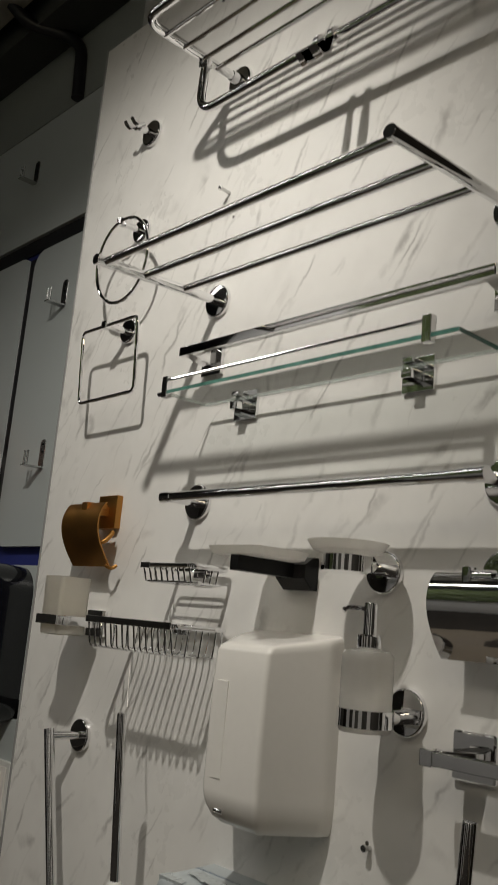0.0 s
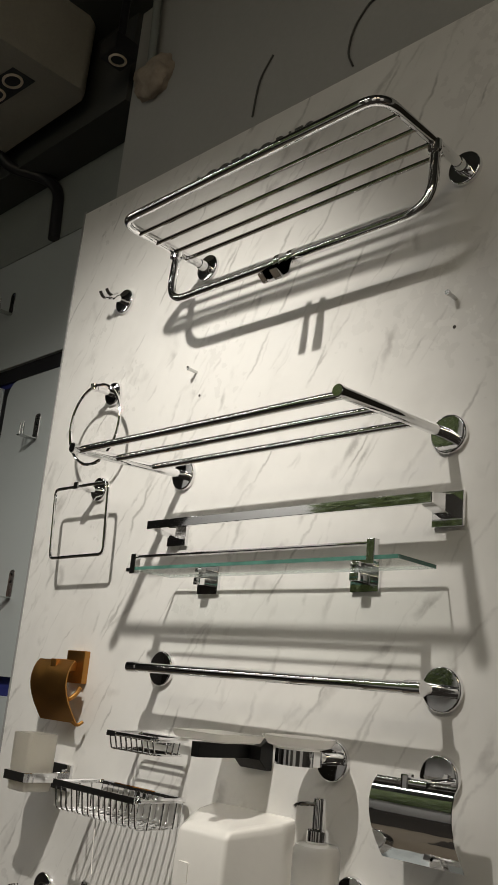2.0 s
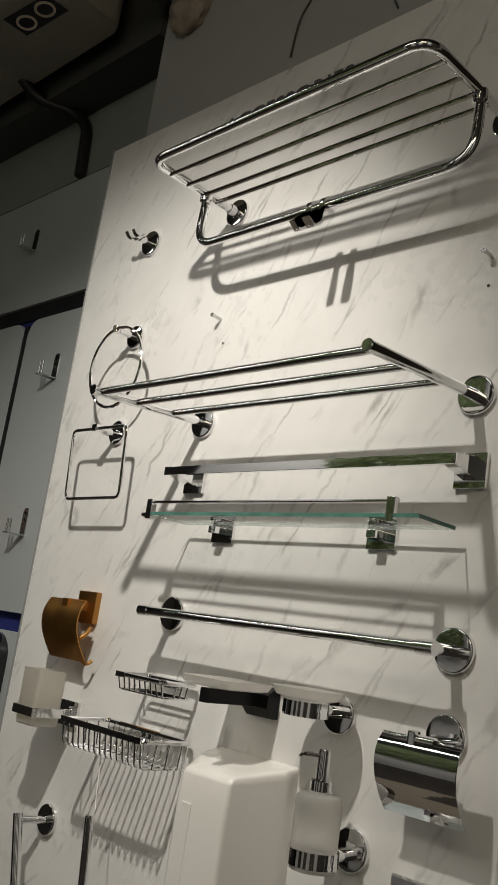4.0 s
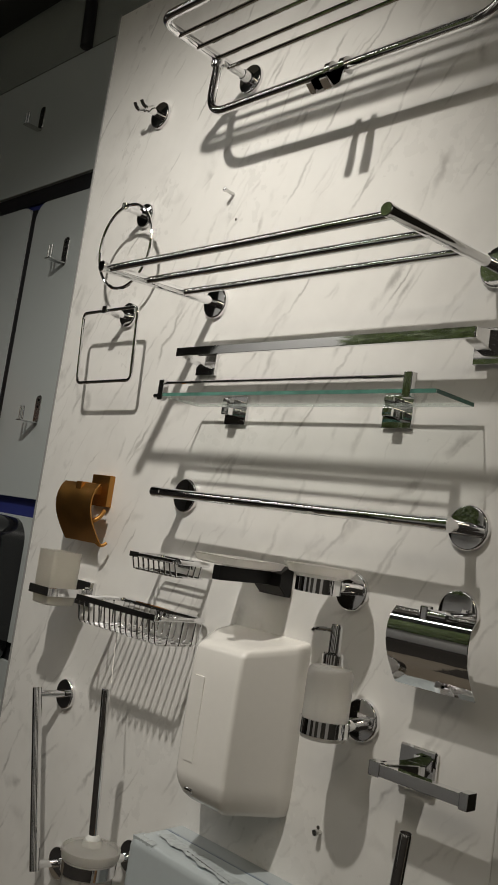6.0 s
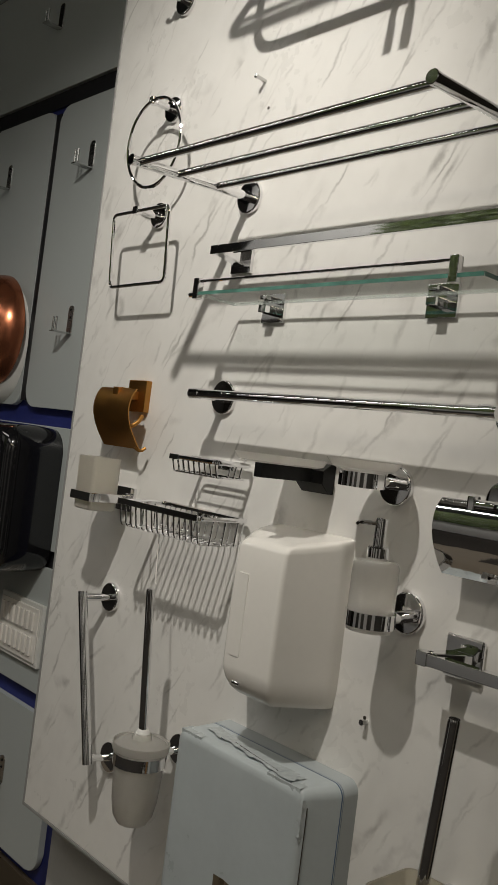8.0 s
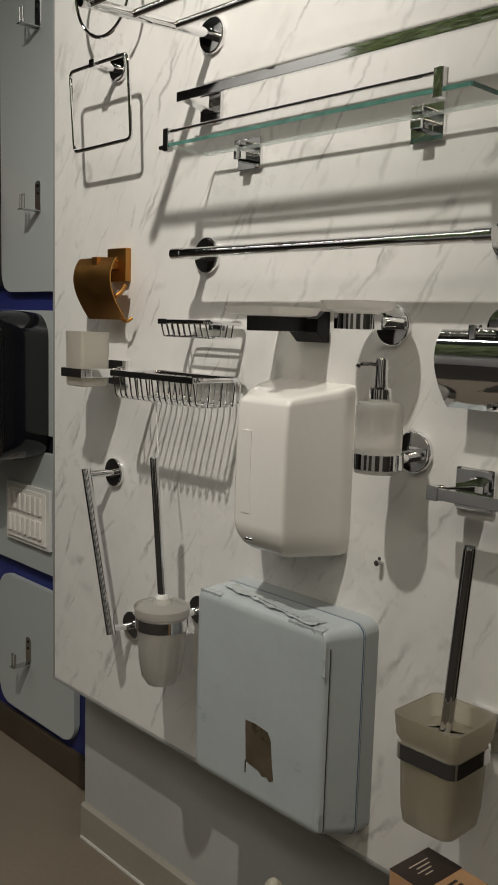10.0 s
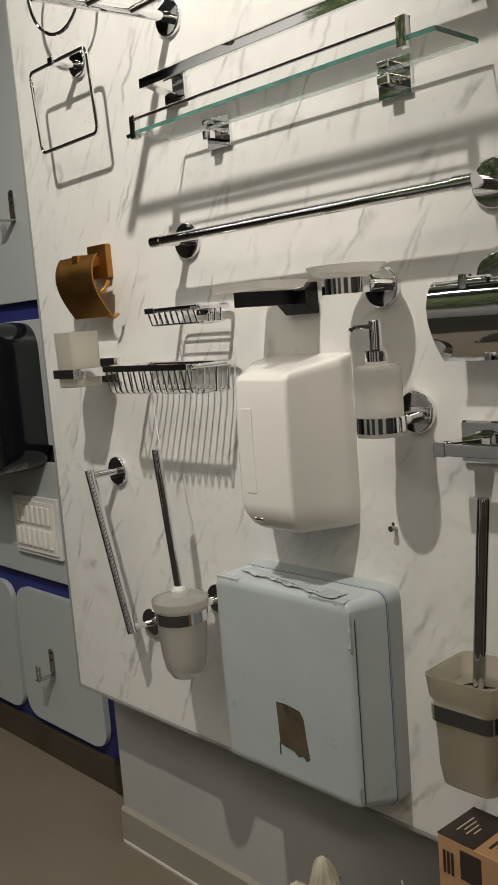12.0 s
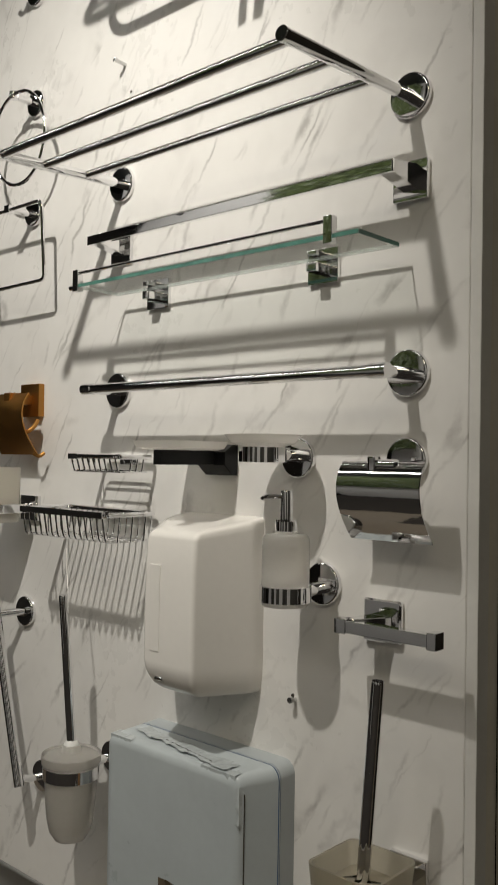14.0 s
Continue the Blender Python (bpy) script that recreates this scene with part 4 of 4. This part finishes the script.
# ---- near the floor ----
def carton():
    """A small printed box standing in a crate of white shreds."""
    t = thing("carton", "small orange-brown printed carton with dark lid band", "box", (1.16, -0.2, 0.28))
    m = Matrix.Translation((1.15, -0.152, 0)) @ Matrix.Rotation(radians(-4), 4, "Z")
    turned = lambda bm: (bmesh.ops.transform(bm, matrix=m, verts=bm.verts), bm)[1]  # noqa: E731
    part("body", turned(box(-0.034, 0.06, -0.04, 0.036, 0.28, 0.526, 0.001, 1)), CARTON, t)
    part("lid_print", turned(box(-0.0342, 0.02, -0.0402, 0.0362, 0.5262, 0.5272)), CARTON_DARK, t, "dark printed band")
    part("side_print", turned(box(0.0, 0.03, -0.0412, -0.0404, 0.48, 0.518)), CARTON_DARK, t, "dark printed band")
    for k in range(4):
        part("print_line", turned(box(-0.02 + k * 0.007, -0.0182 + k * 0.007, -0.02 + 0.006 * (k % 2), 0.016 - 0.005 * k, 0.5273, 0.5276)), PRINT, t, "pale unreadable print")
    for k in range(3):
        part("print_line", turned(box(0.03 + k * 0.008, 0.034 + k * 0.008, -0.025 + 0.006 * k, 0.01, 0.5261, 0.5266)), CARTON_DARK, t, "dark unreadable print")
        part("print_line", turned(box(-0.026 + k * 0.006, -0.0225 + k * 0.006, -0.0412, -0.0403, 0.478, 0.508)), CARTON_DARK, t, "dark unreadable print")
    return t


carton()
crate = thing("crate", "grey plastic crate holding white shreds", "crate", (1.16, -0.24, FLOOR))
bm = bmesh.new()
for a in ((0.98, 1.42, -0.4, -0.392), (0.98, 1.42, -0.098, -0.09), (0.98, 0.988, -0.392, -0.098), (1.412, 1.42, -0.392, -0.098)):
    box(*a, FLOOR, 0.33, 0.002, 1, bm)
part("walls", bm, EDGE_GREY, crate)
part("bottom", box(0.988, 1.412, -0.392, -0.098, 0.2, 0.28), EDGE_GREY, crate)

random.seed(11)
bm = bmesh.new()
for k in range(420):
    p = Vector((random.uniform(0.99, 1.4), random.uniform(-0.38, -0.1), random.uniform(0.28, 0.35)))
    if 1.09 < p.x < 1.22 and -0.2 < p.y < -0.1:
        p.x -= 0.09
    a, lift = random.uniform(0, 2 * math.pi), random.uniform(0.0, 0.035)
    way = Vector((math.cos(a), math.sin(a), 0)) * random.uniform(0.012, 0.035)
    side = Vector((-way.y, way.x, random.uniform(-0.02, 0.02))).normalized() * random.uniform(0.001, 0.0025)
    rows = [(p + way * t + Vector((0, 0, lift * t * (1.6 - t)))) for t in (0, 0.33, 0.66, 1)]
    verts = [(bm.verts.new(r + side), bm.verts.new(r - side)) for r in rows]
    for (a0, a1), (b0, b1) in zip(verts, verts[1:]):
        bm.faces.new((a0, a1, b1, b0))
ob = new("paper_shreds", finish(bm, "paper_shreds", TINSEL))
tagged(ob, "loose white paper shreds piled in the crate", "shreds", kind="stuff")


def tied_bag():
    t = thing("plastic_bag", "cream plastic bag tied in a knot at the top", "bag", (0.865, -0.16, FLOOR))
    random.seed(7)

    def body(rows, cx, cy, seed):
        rings = []
        for r, z in rows:
            ring = []
            for k in range(40):
                a = 2 * math.pi * k / 40
                f = 1 + 0.22 * noise.noise((math.cos(a) * 2.5, math.sin(a) * 2.5, z * 9 + seed)) + 0.3 * noise.noise((math.cos(a) * 5, math.sin(a) * 5, z * 34 + seed)) + 0.025 * math.sin(a * 9 + 60 * z)
                ring.append((cx + r * f * math.cos(a), cy + r * f * math.sin(a), z))
            rings.append(ring)
        return loft(rings)

    part("sack", body([(0.05, FLOOR), (0.12, FLOOR + 0.01), (0.14, 0.05), (0.13, 0.14), (0.105, 0.21), (0.07, 0.262), (0.035, 0.295), (0.016, 0.31)], 0.87, -0.16, 1), BAG, t, angle=60)
    part("knot", body([(0.01, 0.302), (0.019, 0.31), (0.02, 0.322), (0.012, 0.33)], 0.87, -0.16, 4), BAG, t, angle=60)
    part("tail", body([(0.01, 0.322), (0.018, 0.328), (0.022, 0.334), (0.024, 0.341), (0.022, 0.348), (0.019, 0.354), (0.018, 0.36), (0.014, 0.368), (0.01, 0.376), (0.003, 0.382)], 0.883, -0.158, 9), BAG, t, angle=60)
    part("tail", tube([(0.865, -0.165, 0.322), (0.845, -0.18, 0.328), (0.838, -0.182, 0.326)], 0.008, taper=[0.006, 0.01, 0.006], seg=8), BAG, t)
    return t


tied_bag()

# ---- up under the ceiling ----
ac = thing("air_conditioner", "beige ceiling cassette unit with a small black label", "air conditioner", (-0.3, -0.15, CEIL))
part("casing", prism(round_rect(-1.1, -0.13, -0.9, 0.03, 0.04, 6), 2.9, CEIL - 0.001, "xy", 0.01, 2), BEIGE, ac)
part("label_plate", prism([(-0.4, -0.195), (-0.402, -0.115), (-0.205, -0.105), (-0.205, -0.178)], 2.8975, 2.8995, "xy"), BLACK_STRIP, ac, "black label")
for x in (-0.35, -0.255):
    part("label_ring", tube([(x + 0.032 * math.cos(a), -0.148 + 0.024 * math.sin(a), 2.8965) for a in (2 * math.pi * k / 32 for k in range(32))], 0.004, True, 8), PRINT, ac, "pale ring mark")

sp = thing("ceiling_speaker", "small square black speaker with a ring on its face", "speaker", (0.05, -0.01, CEIL))
part("body", box(0.012, 0.088, -0.045, 0.03, 2.905, 2.96, 0.006), BLACK_STRIP, sp)
part("ring", tube([(0.05 + 0.022 * math.cos(a), -0.008 + 0.022 * math.sin(a), 2.904) for a in (2 * math.pi * k / 32 for k in range(32))], 0.0035, True, 8), PRINT, sp, "pale ring")
part("stem", tube([(0.05, -0.008, 2.958), (0.05, -0.008, CEIL)], 0.012), BLACK_STRIP, sp)

pipe = thing("pipe", "thin grey pipe set in a lump of filler foam", "pipe", (0.12, 0.06, CEIL))
part("tube", tube([(0.11, 0.06, 2.9), (0.1, 0.058, CEIL)], 0.012), TEAL, pipe)
random.seed(3)
bm = bmesh.new()
bmesh.ops.create_icosphere(bm, subdivisions=4, radius=1.0)
for v in bm.verts:
    f = 1 + 0.28 * noise.noise(v.co * 1.7) + 0.1 * noise.noise(v.co * 5)
    v.co = Vector((0.115 + v.co.x * 0.075 * f, 0.08 + v.co.y * 0.04 * f, 2.87 + v.co.z * 0.06 * f))
part("foam", bm, FOAM, pipe, "lumpy beige filler foam", 60)

con = thing("cable_conduit", "thick black cable conduit bent down the wall", "cable", (-0.46, 0.17, 2.62))
part("hose", tube(rounded([(-0.62, 0.0, 2.91), (-0.6, 0.055, 2.86), (-0.53, 0.16, 2.845), (-0.475, LEFT - 0.012, 2.79), (-0.46, LEFT - 0.012, 2.612)], 0.05, 6), 0.019, seg=14), BLACK_STRIP, con)
for path in ([(0.514, 2.57), (0.52, 2.63), (0.528, 2.67), (0.564, 2.716)], [(0.807, 2.563), (0.79, 2.6), (0.8, 2.66), (0.85, 2.715), (0.91, 2.69)]):
    w = thing("loose_cable", "thin dark loose cable against the plastered wall", "cable", (path[0][0], WALL, path[0][1]), "loose cables")
    part("wire", tube(rounded([(x, WALL - 0.003, z) for x, z in path], 0.04, 5), 0.0024, seg=8), CABLE, w)

# ---- across the room: a wall of foliage ----
random.seed(21)
bm = bmesh.new()
for k in range(6500):
    p = Vector((random.uniform(-1.36, -0.3), -2.8 + random.uniform(0, 0.14), random.uniform(1.42, 3.1)))
    a, s = random.uniform(0, 2 * math.pi), random.uniform(0.025, 0.075)
    u = Vector((math.cos(a), random.uniform(0, 0.7), math.sin(a))) * s
    v = Vector((-math.sin(a), random.uniform(-0.3, 0.3), math.cos(a))) * s * 0.35
    q = [bm.verts.new(p), bm.verts.new(p + u * 0.5 + v), bm.verts.new(p + u), bm.verts.new(p + u * 0.5 - v)]
    bm.faces.new(q)
ob = new("plant_wall", finish(bm, "plant_wall", LEAF))
tagged(ob, "dense green leaves covering a partition", "plants", kind="stuff")
